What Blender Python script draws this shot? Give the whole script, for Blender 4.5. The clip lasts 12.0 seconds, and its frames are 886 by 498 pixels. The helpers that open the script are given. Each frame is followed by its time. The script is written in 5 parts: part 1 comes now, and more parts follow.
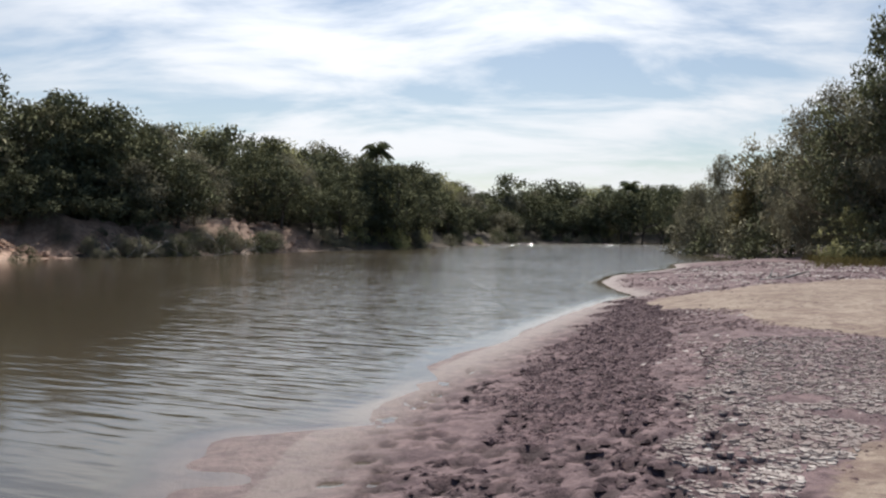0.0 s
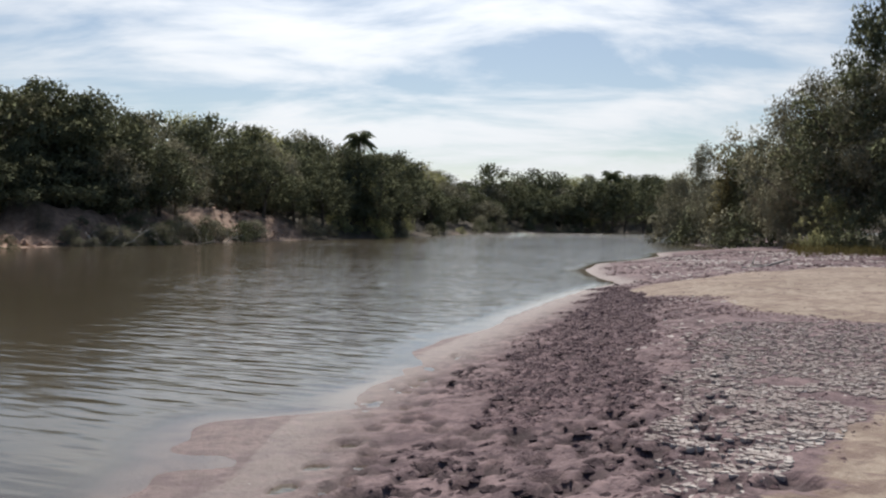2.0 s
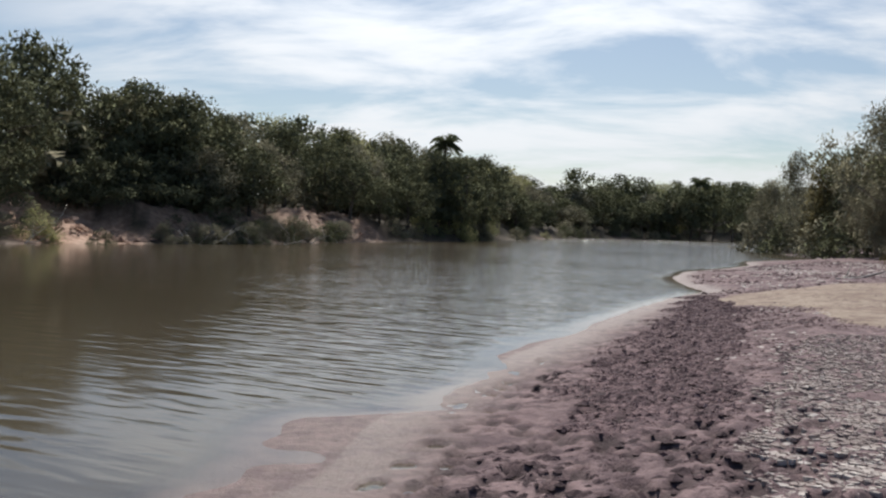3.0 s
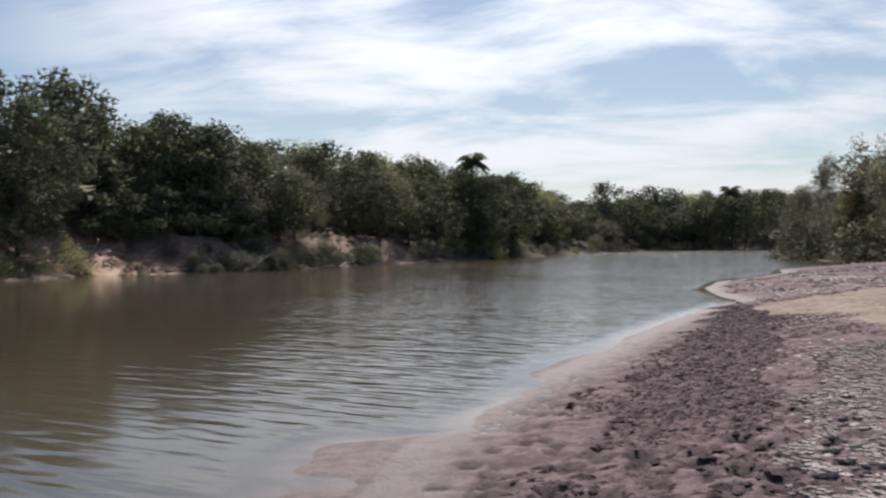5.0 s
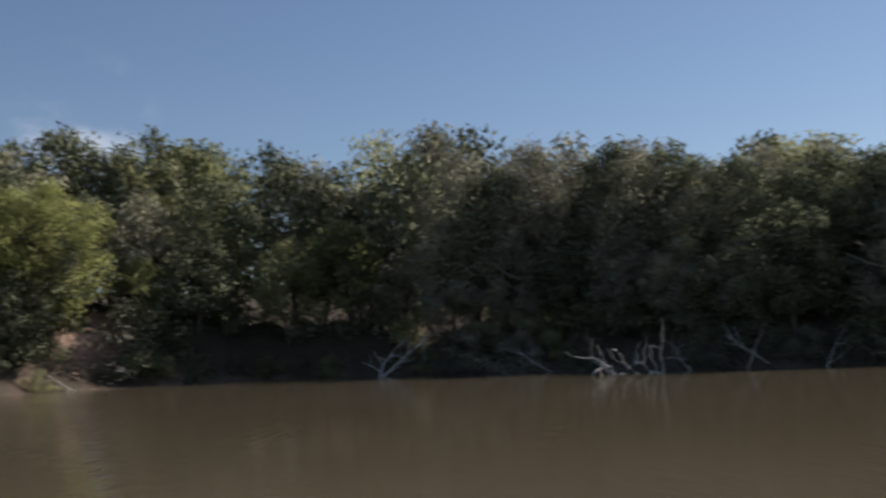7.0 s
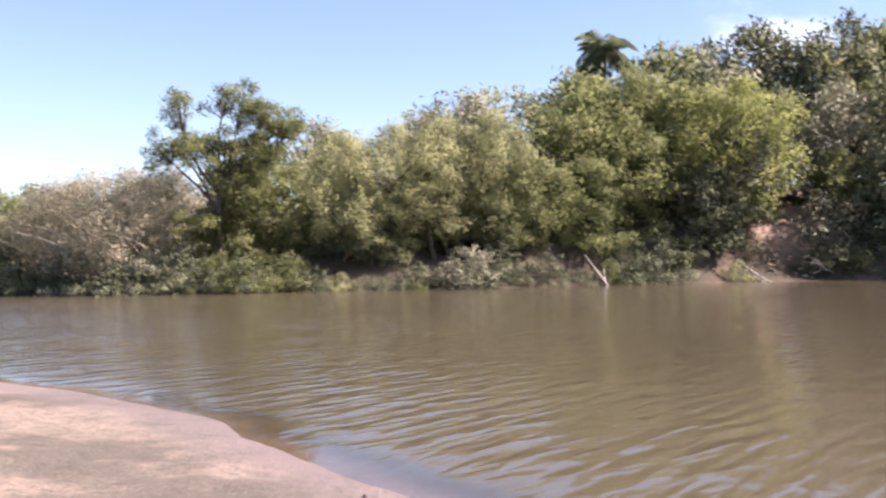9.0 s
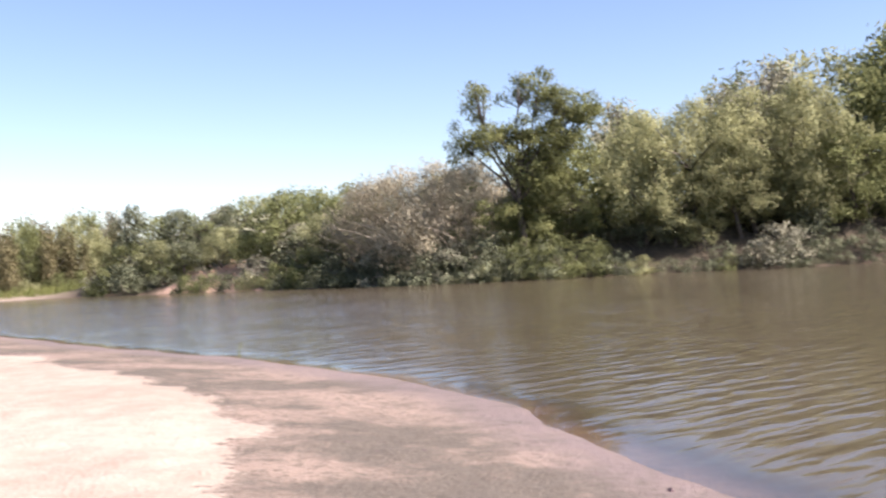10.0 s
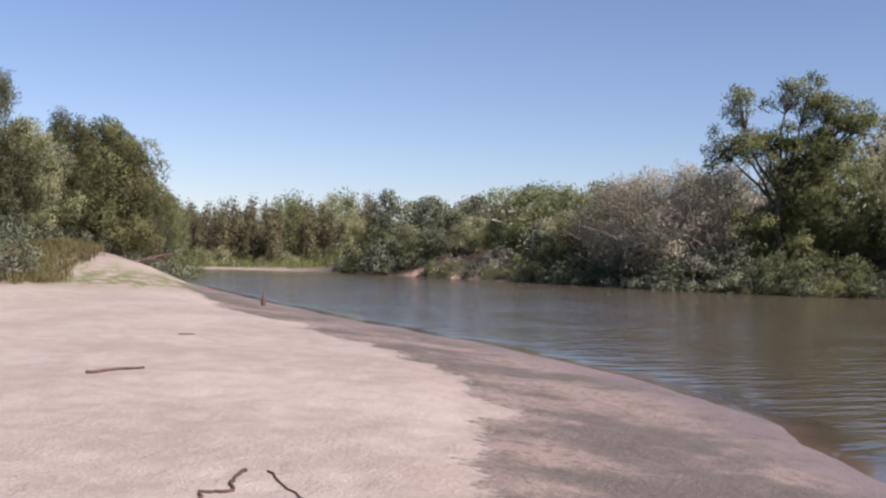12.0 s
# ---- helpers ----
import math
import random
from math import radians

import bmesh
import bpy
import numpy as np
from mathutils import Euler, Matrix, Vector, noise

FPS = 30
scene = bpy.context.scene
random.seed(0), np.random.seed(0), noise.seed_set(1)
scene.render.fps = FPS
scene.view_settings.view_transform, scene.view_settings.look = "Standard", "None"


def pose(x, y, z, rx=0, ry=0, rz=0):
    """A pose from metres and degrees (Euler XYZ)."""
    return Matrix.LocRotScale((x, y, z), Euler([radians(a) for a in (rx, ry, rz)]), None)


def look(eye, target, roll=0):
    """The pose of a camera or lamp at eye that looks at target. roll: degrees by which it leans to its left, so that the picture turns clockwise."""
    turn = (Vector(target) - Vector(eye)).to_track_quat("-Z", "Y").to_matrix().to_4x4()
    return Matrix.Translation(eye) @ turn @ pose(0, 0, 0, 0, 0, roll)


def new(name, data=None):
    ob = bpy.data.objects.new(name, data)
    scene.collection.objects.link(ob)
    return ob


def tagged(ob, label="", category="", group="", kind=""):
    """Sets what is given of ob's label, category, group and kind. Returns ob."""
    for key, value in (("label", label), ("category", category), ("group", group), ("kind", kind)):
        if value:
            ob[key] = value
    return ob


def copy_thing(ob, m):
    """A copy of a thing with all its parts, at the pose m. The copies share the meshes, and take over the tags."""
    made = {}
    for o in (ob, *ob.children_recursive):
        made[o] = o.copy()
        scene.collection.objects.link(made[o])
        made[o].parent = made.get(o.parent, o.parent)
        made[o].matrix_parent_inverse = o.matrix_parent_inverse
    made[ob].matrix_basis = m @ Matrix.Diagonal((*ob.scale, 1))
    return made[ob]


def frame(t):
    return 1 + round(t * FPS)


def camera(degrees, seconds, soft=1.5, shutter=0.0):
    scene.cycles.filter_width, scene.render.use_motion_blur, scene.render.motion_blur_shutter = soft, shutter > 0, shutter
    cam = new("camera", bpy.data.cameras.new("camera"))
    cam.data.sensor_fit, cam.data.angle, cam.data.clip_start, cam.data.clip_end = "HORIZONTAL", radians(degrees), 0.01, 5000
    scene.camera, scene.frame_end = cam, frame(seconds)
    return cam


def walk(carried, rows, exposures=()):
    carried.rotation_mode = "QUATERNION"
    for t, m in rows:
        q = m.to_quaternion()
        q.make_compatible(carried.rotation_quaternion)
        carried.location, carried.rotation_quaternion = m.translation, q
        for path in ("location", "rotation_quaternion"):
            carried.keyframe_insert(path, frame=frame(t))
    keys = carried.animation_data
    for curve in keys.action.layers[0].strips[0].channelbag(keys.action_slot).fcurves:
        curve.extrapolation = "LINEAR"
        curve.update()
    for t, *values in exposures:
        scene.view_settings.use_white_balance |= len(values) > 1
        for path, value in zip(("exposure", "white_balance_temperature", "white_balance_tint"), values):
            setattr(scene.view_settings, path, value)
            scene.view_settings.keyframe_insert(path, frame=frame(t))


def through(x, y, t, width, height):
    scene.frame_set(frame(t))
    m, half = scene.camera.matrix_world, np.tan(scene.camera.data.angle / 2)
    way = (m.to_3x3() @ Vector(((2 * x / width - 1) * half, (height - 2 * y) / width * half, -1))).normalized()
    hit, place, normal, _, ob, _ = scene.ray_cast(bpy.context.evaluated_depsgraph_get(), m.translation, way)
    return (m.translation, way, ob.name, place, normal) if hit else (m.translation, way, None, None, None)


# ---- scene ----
cam = camera(47.6, 12.0, soft=2.3, shutter=0.2)


def aim(t, yaw, pitch, roll, x, y, z):
    """A row of the walk: yaw to the left of +y, pitch up, roll as in look(), and the eye."""
    a, p = radians(yaw), radians(pitch)
    way = Vector((-math.sin(a) * math.cos(p), math.cos(a) * math.cos(p), math.sin(p)))
    eye = Vector((x, y, EYE + z))
    return t, look(eye, eye + way, roll)


EYE = 1.9  # above the water
ROWS = [
    (0, 0.00, -0.95, 0.64, 0.038, -0.047, 0.055),
    (0.5, 0.62, -0.04, 0.95, 0.025, -0.010, 0.051),
    (1, -0.59, -0.98, 0.46, 0.025, 0.018, 0.031),
    (1.5, -1.49, -1.53, -0.01, 0.017, 0.012, 0.006),
    (2, -1.01, -1.52, 0.69, 0.001, 0.010, -0.013),
    (2.5, 1.22, -1.37, 1.99, -0.032, 0.002, -0.013),
    (3, 3.76, -1.41, 1.71, -0.048, -0.057, -0.013),
    (3.2, 3.14, -0.98, 2.34, -0.044, -0.066, -0.013),
    (4.8, 2.46, -0.10, -0.80, -0.015, -0.026, -0.007),
    (5, 5.50, -0.33, -0.47, -0.010, 0.024, -0.009),
    (5.5, 9.62, 4.68, 0.81, -0.010, 0.056, -0.018),
    (6, 23.04, 3.71, -2.39, -0.001, 0.043, -0.016),
    (6.3, 36.11, 4.39, 0.23, 0.013, 0.019, -0.016),
    (6.5, 42.49, 4.30, -0.93, 0.088, -0.033, -0.029),
    (6.7, 49.99, 4.75, -2.18, 0.079, 0.029, -0.025),
    (8.3, 92.00, 0.89, -0.85, 0.202, 0.068, -0.035),
    (8.5, 93.74, -1.16, -2.03, 0.249, 0.067, -0.015),
    (9, 99.35, 0.76, -1.10, 0.059, 0.040, 0.019),
    (9.5, 109.77, 0.31, -1.78, -0.139, -0.007, 0.062),
    (10, 116.48, 0.52, -3.24, -0.164, 0.049, 0.026),
    (10.5, 126.22, 3.51, -4.27, -0.231, 0.024, -0.014),
    (11, 131.86, 1.35, -2.23, -0.108, -0.089, -0.030),
    (11.5, 130.94, 0.46, -1.67, -0.035, -0.095, -0.027),
    (12, 130.23, 0.54, 1.57, 0.039, -0.058, -0.021),
]
walk(cam, [aim(*row) for row in ROWS], exposures=(
    (0.0, -0.06, 6400, 12), (3.2, -0.15, 6350, 11), (4.8, -0.12, 6300, 12), (5.5, -0.2, 6300, 18), (6.0, -0.28, 6200, 20), (6.5, -0.2, 6150, 15), (6.7, -0.15, 6150, 14),
    (7.5, 0.6, 6600, 16), (8.3, 1.38, 6500, 25), (9.0, 1.48, 6450, 26), (9.5, 1.38, 6370, 25), (10.0, 1.28, 6320, 23), (10.5, 1.0, 6250, 24), (11.2, 0.6, 6030, 25), (12.0, 0.46, 5930, 25)))

# ---- world and sun ----
SUN_AZ, SUN_EL = 2.0, 44.0  # degrees to the left of +y, degrees up
world = bpy.data.worlds.new("sky")
scene.world = world
world.use_nodes = True


class Nodes:
    """A small helper to write node trees in lines of code."""

    def __init__(self, tree):
        self.tree = tree
        tree.nodes.clear()

    def add(self, kind, sets=(), **inputs):
        node = self.tree.nodes.new(kind)
        for key, value in dict(sets).items():
            setattr(node, key, value)
        for key, value in inputs.items():
            name = key.replace("_", " ")
            sock = node.inputs[int(key[1:])] if key[0] == "i" and key[1:].isdigit() else node.inputs[name]
            if isinstance(value, bpy.types.NodeSocket):
                self.tree.links.new(value, sock)
            else:
                sock.default_value = value
        return node

    def math(self, op, a, b=0.0, c=0.0, clamp=False):
        return self.add("ShaderNodeMath", {"operation": op, "use_clamp": clamp}, i0=a, i1=b, i2=c).outputs[0]

    def vec(self, op, a, b=(0, 0, 0)):
        node = self.add("ShaderNodeVectorMath", {"operation": op}, i0=a, i1=b)
        return node.outputs["Value" if op in ("DOT_PRODUCT", "LENGTH") else "Vector"]

    def mix(self, fac, a, b, blend="MIX"):
        node = self.add("ShaderNodeMix", {"data_type": "RGBA", "blend_type": blend})
        for sock, value in ((node.inputs[0], fac), (node.inputs[6], a), (node.inputs[7], b)):
            if isinstance(value, bpy.types.NodeSocket):
                self.tree.links.new(value, sock)
            else:
                sock.default_value = value if isinstance(value, float) else (*value, 1.0)[:4]
        return node.outputs[2]

    def ramp(self, value, low, high):
        """0 at low, 1 at high, eased."""
        return self.add("ShaderNodeMapRange", {"interpolation_type": "SMOOTHSTEP"}, i0=value, i1=low, i2=high).outputs[0]

    def noise(self, vector, scale, detail=4.0, rough=0.55, distort=0.0):
        return self.add("ShaderNodeTexNoise", {}, Vector=vector, Scale=scale, Detail=detail, Roughness=rough, Distortion=distort).outputs[0]

    def link(self, a, b):
        self.tree.links.new(a, b)


n = Nodes(world.node_tree)
sky = n.add("ShaderNodeTexSky", {"sky_type": "NISHITA", "sun_disc": False, "sun_elevation": radians(SUN_EL),
                                 "sun_rotation": radians(-SUN_AZ), "air_density": 1.0, "dust_density": 0.25, "ozone_density": 1.6})
way = n.vec("NORMALIZE", n.add("ShaderNodeTexCoord").outputs["Generated"])
sep = n.add("ShaderNodeSeparateXYZ", {}, i0=way)
up = n.math("ADD", n.math("MAXIMUM", sep.outputs[2], 0.0), 0.22)
flat = n.add("ShaderNodeCombineXYZ", {}, i0=n.math("DIVIDE", sep.outputs[0], up), i1=n.math("DIVIDE", sep.outputs[1], up)).outputs[0]
# thin cirrus on a high sheet, drawn out to streaks; the bank of cloud lies on the sunny side
streak = n.add("ShaderNodeMapping", {}, Vector=flat, Rotation=(0, 0, radians(38)), Scale=(0.9, 1.7, 1.0)).outputs[0]
c1 = n.noise(streak, 1.5, 8.0, 0.58, 0.35)
c2 = n.noise(flat, 0.8, 3.0, 0.5, 0.3)
side = n.vec("DOT_PRODUCT", n.vec("NORMALIZE", n.vec("MULTIPLY", way, (1, 1, 0))), (math.sin(radians(6)), math.cos(radians(6)), 0))
bank = n.ramp(side, 0.76, 0.93)
cover = n.math("MULTIPLY", n.ramp(n.math("ADD", n.math("MULTIPLY", c1, 0.62), n.math("MULTIPLY", c2, 0.38)), 0.38, 0.58), bank)
wisp = n.ramp(n.vec("DOT_PRODUCT", way, Vector((-math.sin(radians(81)) * 0.974, math.cos(radians(81)) * 0.974, 0.225))[:]), 0.9965, 0.9995)
cover = n.math("MAXIMUM", cover, n.math("MULTIPLY", bank, 0.14))
cover = n.math("MAXIMUM", cover, n.math("MULTIPLY", n.math("MULTIPLY", wisp, 0.45), n.ramp(c1, 0.42, 0.6)))
sun_way = Vector((-math.sin(radians(SUN_AZ)) * math.cos(radians(SUN_EL)), math.cos(radians(SUN_AZ)) * math.cos(radians(SUN_EL)), math.sin(radians(SUN_EL))))
near_sun = n.math("POWER", n.math("MAXIMUM", n.vec("DOT_PRODUCT", way, sun_way[:]), 0.0), 9.0)
sun_cloud = n.math("MULTIPLY", n.ramp(near_sun, 0.28, 0.62), n.ramp(c2, 0.30, 0.52))
cover = n.math("MAXIMUM", cover, n.math("MULTIPLY", sun_cloud, 0.85))
bright = n.math("ADD", 10.5, n.math("MULTIPLY", near_sun, 24.0))
cloud = n.add("ShaderNodeVectorMath", {"operation": "SCALE"}, i0=(0.97, 0.99, 1.0), Scale=bright).outputs[0]
col = n.mix(n.math("MULTIPLY", cover, 0.92), sky.outputs[0], cloud)
n.link(n.add("ShaderNodeBackground", {}, Color=col, Strength=0.08).outputs[0], n.add("ShaderNodeOutputWorld").inputs[0])

sun = new("sun", bpy.data.lights.new("sun", "SUN"))
sun.data.energy, sun.data.angle, sun.data.color = 5.0, radians(0.6), (1.0, 0.94, 0.85)
sun.matrix_world = look(sun_way * 50, (0, 0, 0))

# ---- materials ----


def material(name):
    m = bpy.data.materials.new(name)
    m.use_nodes = True
    nt = Nodes(m.node_tree)
    return m, nt, nt.add("ShaderNodeOutputMaterial")


def leaf_material(name, dark, light, dry, gloss=0.65, through=0.24):
    """Foliage: each leaf and each tree its own shade between dark and light, some leaves dry."""
    m, nt, out = material(name)
    island = nt.add("ShaderNodeNewGeometry").outputs["Random Per Island"]
    tree = nt.add("ShaderNodeObjectInfo").outputs["Random"]
    place = nt.add("ShaderNodeTexCoord").outputs["Object"]
    patch = nt.noise(place, 0.55, 2.0)
    blend = nt.math("ADD", nt.math("MULTIPLY", island, 0.16), nt.math("ADD", nt.math("MULTIPLY", tree, 0.36), nt.math("SUBTRACT", nt.math("MULTIPLY", patch, 1.5), 0.54)), clamp=True)
    col = nt.mix(blend, dark, light)
    fade = nt.math("MULTIPLY", nt.ramp(nt.noise(place, 1.1, 2.0), 0.5, 0.7), nt.ramp(island, 0.35, 0.9))
    col = nt.mix(nt.math("MULTIPLY", fade, 0.55), col, dry)
    body = nt.add("ShaderNodeBsdfPrincipled", {}, Base_Color=col, Roughness=gloss, Specular_IOR_Level=0.0)
    thin = nt.add("ShaderNodeBsdfTranslucent", {}, Color=nt.mix(0.5, col, light))
    nt.link(nt.add("ShaderNodeMixShader", {}, i0=through, i1=body.outputs[0], i2=thin.outputs[0]).outputs[0], out.inputs[0])
    return m


LEAF = {
    "dark": leaf_material("leaf_dark", (0.106, 0.115, 0.075), (0.195, 0.205, 0.118), (0.20, 0.18, 0.115), through=0.09),
    "green": leaf_material("leaf_green", (0.115, 0.128, 0.058), (0.31, 0.325, 0.138), (0.35, 0.30, 0.16), through=0.42),
    "olive": leaf_material("leaf_olive", (0.19, 0.195, 0.098), (0.455, 0.45, 0.228), (0.46, 0.41, 0.25), through=0.42),
    "grey": leaf_material("leaf_grey", (0.168, 0.160, 0.118), (0.37, 0.355, 0.245), (0.34, 0.29, 0.21), through=0.13),
    "open": leaf_material("leaf_open", (0.085, 0.095, 0.042), (0.26, 0.27, 0.11), (0.30, 0.25, 0.13), through=0.35),
    "stand": leaf_material("leaf_stand", (0.088, 0.080, 0.045), (0.255, 0.225, 0.115), (0.34, 0.23, 0.15), through=0.3),
    "dry": leaf_material("leaf_dry", (0.30, 0.26, 0.18), (0.53, 0.47, 0.33), (0.48, 0.40, 0.29), through=0.4),
    "yellow": leaf_material("leaf_yellow", (0.21, 0.22, 0.07), (0.43, 0.44, 0.17), (0.38, 0.34, 0.14), through=0.4),
    "wood": leaf_material("leaf_wood", (0.046, 0.050, 0.026), (0.215, 0.208, 0.085), (0.26, 0.19, 0.10)),
    "palm": leaf_material("leaf_palm", (0.085, 0.098, 0.055), (0.25, 0.27, 0.15), (0.27, 0.23, 0.12)),
    "grass": leaf_material("leaf_grass", (0.11, 0.13, 0.04), (0.27, 0.27, 0.10), (0.40, 0.33, 0.17)),
    "mound": leaf_material("leaf_mound", (0.095, 0.075, 0.035), (0.20, 0.175, 0.07), (0.24, 0.16, 0.09)),
}


def wood_material(name, dark, light, scale):
    m, nt, out = material(name)
    place = nt.add("ShaderNodeTexCoord").outputs["Object"]
    long = nt.add("ShaderNodeMapping", {}, Vector=place, Scale=(1, 1, 0.25)).outputs[0]
    grain, blot = nt.noise(long, scale, 6.0, 0.65), nt.noise(place, scale * 0.12, 3.0)
    col = nt.mix(nt.ramp(nt.math("ADD", nt.math("MULTIPLY", grain, 0.6), nt.math("MULTIPLY", blot, 0.4)), 0.35, 0.65), dark, light)
    bump = nt.add("ShaderNodeBump", {}, Height=grain, Strength=0.6, Distance=0.02)
    nt.link(nt.add("ShaderNodeBsdfPrincipled", {}, Base_Color=col, Roughness=0.85, Normal=bump.outputs[0]).outputs[0], out.inputs[0])
    return m


BARK = wood_material("bark", (0.045, 0.036, 0.028), (0.15, 0.12, 0.095), 14.0)
DRIFT = wood_material("driftwood", (0.30, 0.26, 0.22), (0.62, 0.57, 0.50), 22.0)
PALE_WOOD = wood_material("bleached_wood", (0.50, 0.47, 0.43), (0.82, 0.79, 0.74), 22.0)
TWIG = wood_material("pale_twigs", (0.17, 0.14, 0.105), (0.34, 0.29, 0.22), 20.0)
STICK = wood_material("stick", (0.045, 0.022, 0.015), (0.14, 0.075, 0.05), 60.0)

# soil: sand, mud, clay and forest floor by the zones stored on the ground
GROUND, nt, out = material("river_ground")
place = nt.add("ShaderNodeNewGeometry").outputs["Position"]
zone_node = nt.add("ShaderNodeAttribute", {"attribute_name": "zone_a"})
za = nt.add("ShaderNodeSeparateColor", {}, i0=zone_node.outputs[0]).outputs
zone_two = nt.add("ShaderNodeAttribute", {"attribute_name": "zone_b"})
zb = nt.add("ShaderNodeSeparateColor", {}, i0=zone_two.outputs[0]).outputs
churned = zone_two.outputs["Alpha"]
mud, south, grass = za[0], za[1], za[2]
wet, forest_shade, clay = zb[0], zb[1], zb[2]
big, mid, fine = nt.noise(place, 0.35, 4.0), nt.noise(place, 2.3, 5.0, 0.6), nt.noise(place, 24.0, 5.0, 0.65)
speck = nt.noise(place, 9.0, 3.0, 0.7)
sand = nt.mix(nt.ramp(nt.math("ADD", nt.math("MULTIPLY", big, 0.5), nt.math("MULTIPLY", mid, 0.5)), 0.38, 0.62), nt.mix(south, (0.31, 0.243, 0.187), (0.31, 0.24, 0.182)), nt.mix(south, (0.425, 0.343, 0.268), (0.395, 0.322, 0.252)))
sand = nt.mix(nt.math("MULTIPLY", nt.ramp(speck, 0.60, 0.72), 0.45), sand, (0.25, 0.185, 0.14))
grit = nt.noise(place, 60.0, 2.0, 0.7)
sand = nt.mix(nt.math("MULTIPLY", nt.ramp(grit, 0.52, 0.68), 0.35), sand, (0.22, 0.165, 0.13))
sand = nt.mix(nt.math("MULTIPLY", nt.ramp(grit, 0.46, 0.34), 0.30), sand, (0.60, 0.51, 0.43))
tone = nt.noise(place, 5.5, 4.0, 0.65)
stain = nt.math("ADD", nt.math("MULTIPLY", mid, 0.5), nt.math("MULTIPLY", tone, 0.5))
patches = nt.ramp(nt.noise(place, 1.0, 5.0, 0.68), 0.47, 0.58)
sand = nt.mix(nt.math("MULTIPLY", nt.math("MULTIPLY", patches, 0.6), nt.math("SUBTRACT", 1.0, south)), sand, (0.205, 0.142, 0.112))
sand = nt.mix(nt.math("MULTIPLY", nt.math("MULTIPLY", nt.ramp(stain, 0.47, 0.57), 0.75), nt.math("SUBTRACT", 1.0, south)), sand, (0.19, 0.130, 0.108))
mud_n = nt.mix(nt.ramp(nt.math("ADD", nt.math("MULTIPLY", mid, 0.5), nt.math("MULTIPLY", tone, 0.5)), 0.43, 0.57), (0.130, 0.087, 0.093), (0.275, 0.193, 0.190))
mud_n = nt.mix(nt.math("MULTIPLY", nt.ramp(nt.noise(place, 0.8, 3.0, 0.6), 0.46, 0.58), 0.35), mud_n, (0.15, 0.10, 0.103))
mud_n = nt.mix(nt.math("MULTIPLY", churned, 0.95), mud_n, nt.mix(nt.ramp(tone, 0.4, 0.62), (0.068, 0.037, 0.044), (0.19, 0.120, 0.125)))
mud_n = nt.mix(nt.math("MULTIPLY", nt.ramp(speck, 0.50, 0.60), nt.math("ADD", 0.28, nt.math("MULTIPLY", churned, 0.4))), mud_n, (0.05, 0.031, 0.036))
mud_s = nt.mix(nt.ramp(nt.math("ADD", nt.math("MULTIPLY", big, 0.55), nt.math("ADD", nt.math("MULTIPLY", mid, 0.25), nt.math("MULTIPLY", speck, 0.2))), 0.44, 0.56), (0.108, 0.088, 0.067), (0.255, 0.186, 0.142))
mud_s = nt.mix(nt.math("MULTIPLY", nt.ramp(nt.math("ADD", nt.math("MULTIPLY", speck, 0.6), nt.math("MULTIPLY", tone, 0.4)), 0.51, 0.57), 0.65), mud_s, (0.088, 0.070, 0.052))
mud_s = nt.mix(nt.math("MULTIPLY", nt.ramp(grit, 0.55, 0.66), 0.4), mud_s, (0.40, 0.33, 0.27))
ragged = nt.math("ADD", mud, nt.math("MULTIPLY", nt.math("SUBTRACT", nt.math("ADD", nt.math("MULTIPLY", mid, 0.55), nt.math("MULTIPLY", speck, 0.45)), 0.5), 1.4))
soil = nt.mix(nt.ramp(ragged, 0.41, 0.59), sand, nt.mix(south, mud_n, mud_s))
# the shade inside the hoof prints is painted on as near-black mud
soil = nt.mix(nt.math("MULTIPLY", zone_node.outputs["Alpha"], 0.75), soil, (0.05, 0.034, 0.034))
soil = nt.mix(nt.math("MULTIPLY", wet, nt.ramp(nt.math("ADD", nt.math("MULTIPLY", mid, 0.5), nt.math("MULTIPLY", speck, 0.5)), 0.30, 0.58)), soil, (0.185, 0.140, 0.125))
# brown earth, darkened for the shade under the shrubs; open clay is lighter
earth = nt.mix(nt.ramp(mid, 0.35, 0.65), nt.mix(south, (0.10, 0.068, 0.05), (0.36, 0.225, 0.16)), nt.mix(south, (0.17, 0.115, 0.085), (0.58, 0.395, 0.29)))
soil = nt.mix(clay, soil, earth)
# forest floor; its dark colour also paints shade along the far waterline
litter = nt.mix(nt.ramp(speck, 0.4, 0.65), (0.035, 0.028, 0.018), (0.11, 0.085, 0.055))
soil = nt.mix(forest_shade, soil, litter)
soil = nt.mix(nt.math("MULTIPLY", grass, nt.ramp(mid, 0.3, 0.6)), soil, (0.13, 0.13, 0.05))
height = nt.math("ADD", nt.math("MULTIPLY", fine, 0.5), nt.math("ADD", nt.math("MULTIPLY", speck, 0.6), nt.math("MULTIPLY", mid, 0.2)))
bump = nt.add("ShaderNodeBump", {}, Height=height, Strength=0.8, Distance=0.05)
rough = nt.math("SUBTRACT", 0.95, nt.math("MULTIPLY", wet, 0.3))
nt.link(nt.add("ShaderNodeBsdfPrincipled", {}, Base_Color=soil, Roughness=rough, Specular_IOR_Level=0.25, Normal=bump.outputs[0]).outputs[0], out.inputs[0])

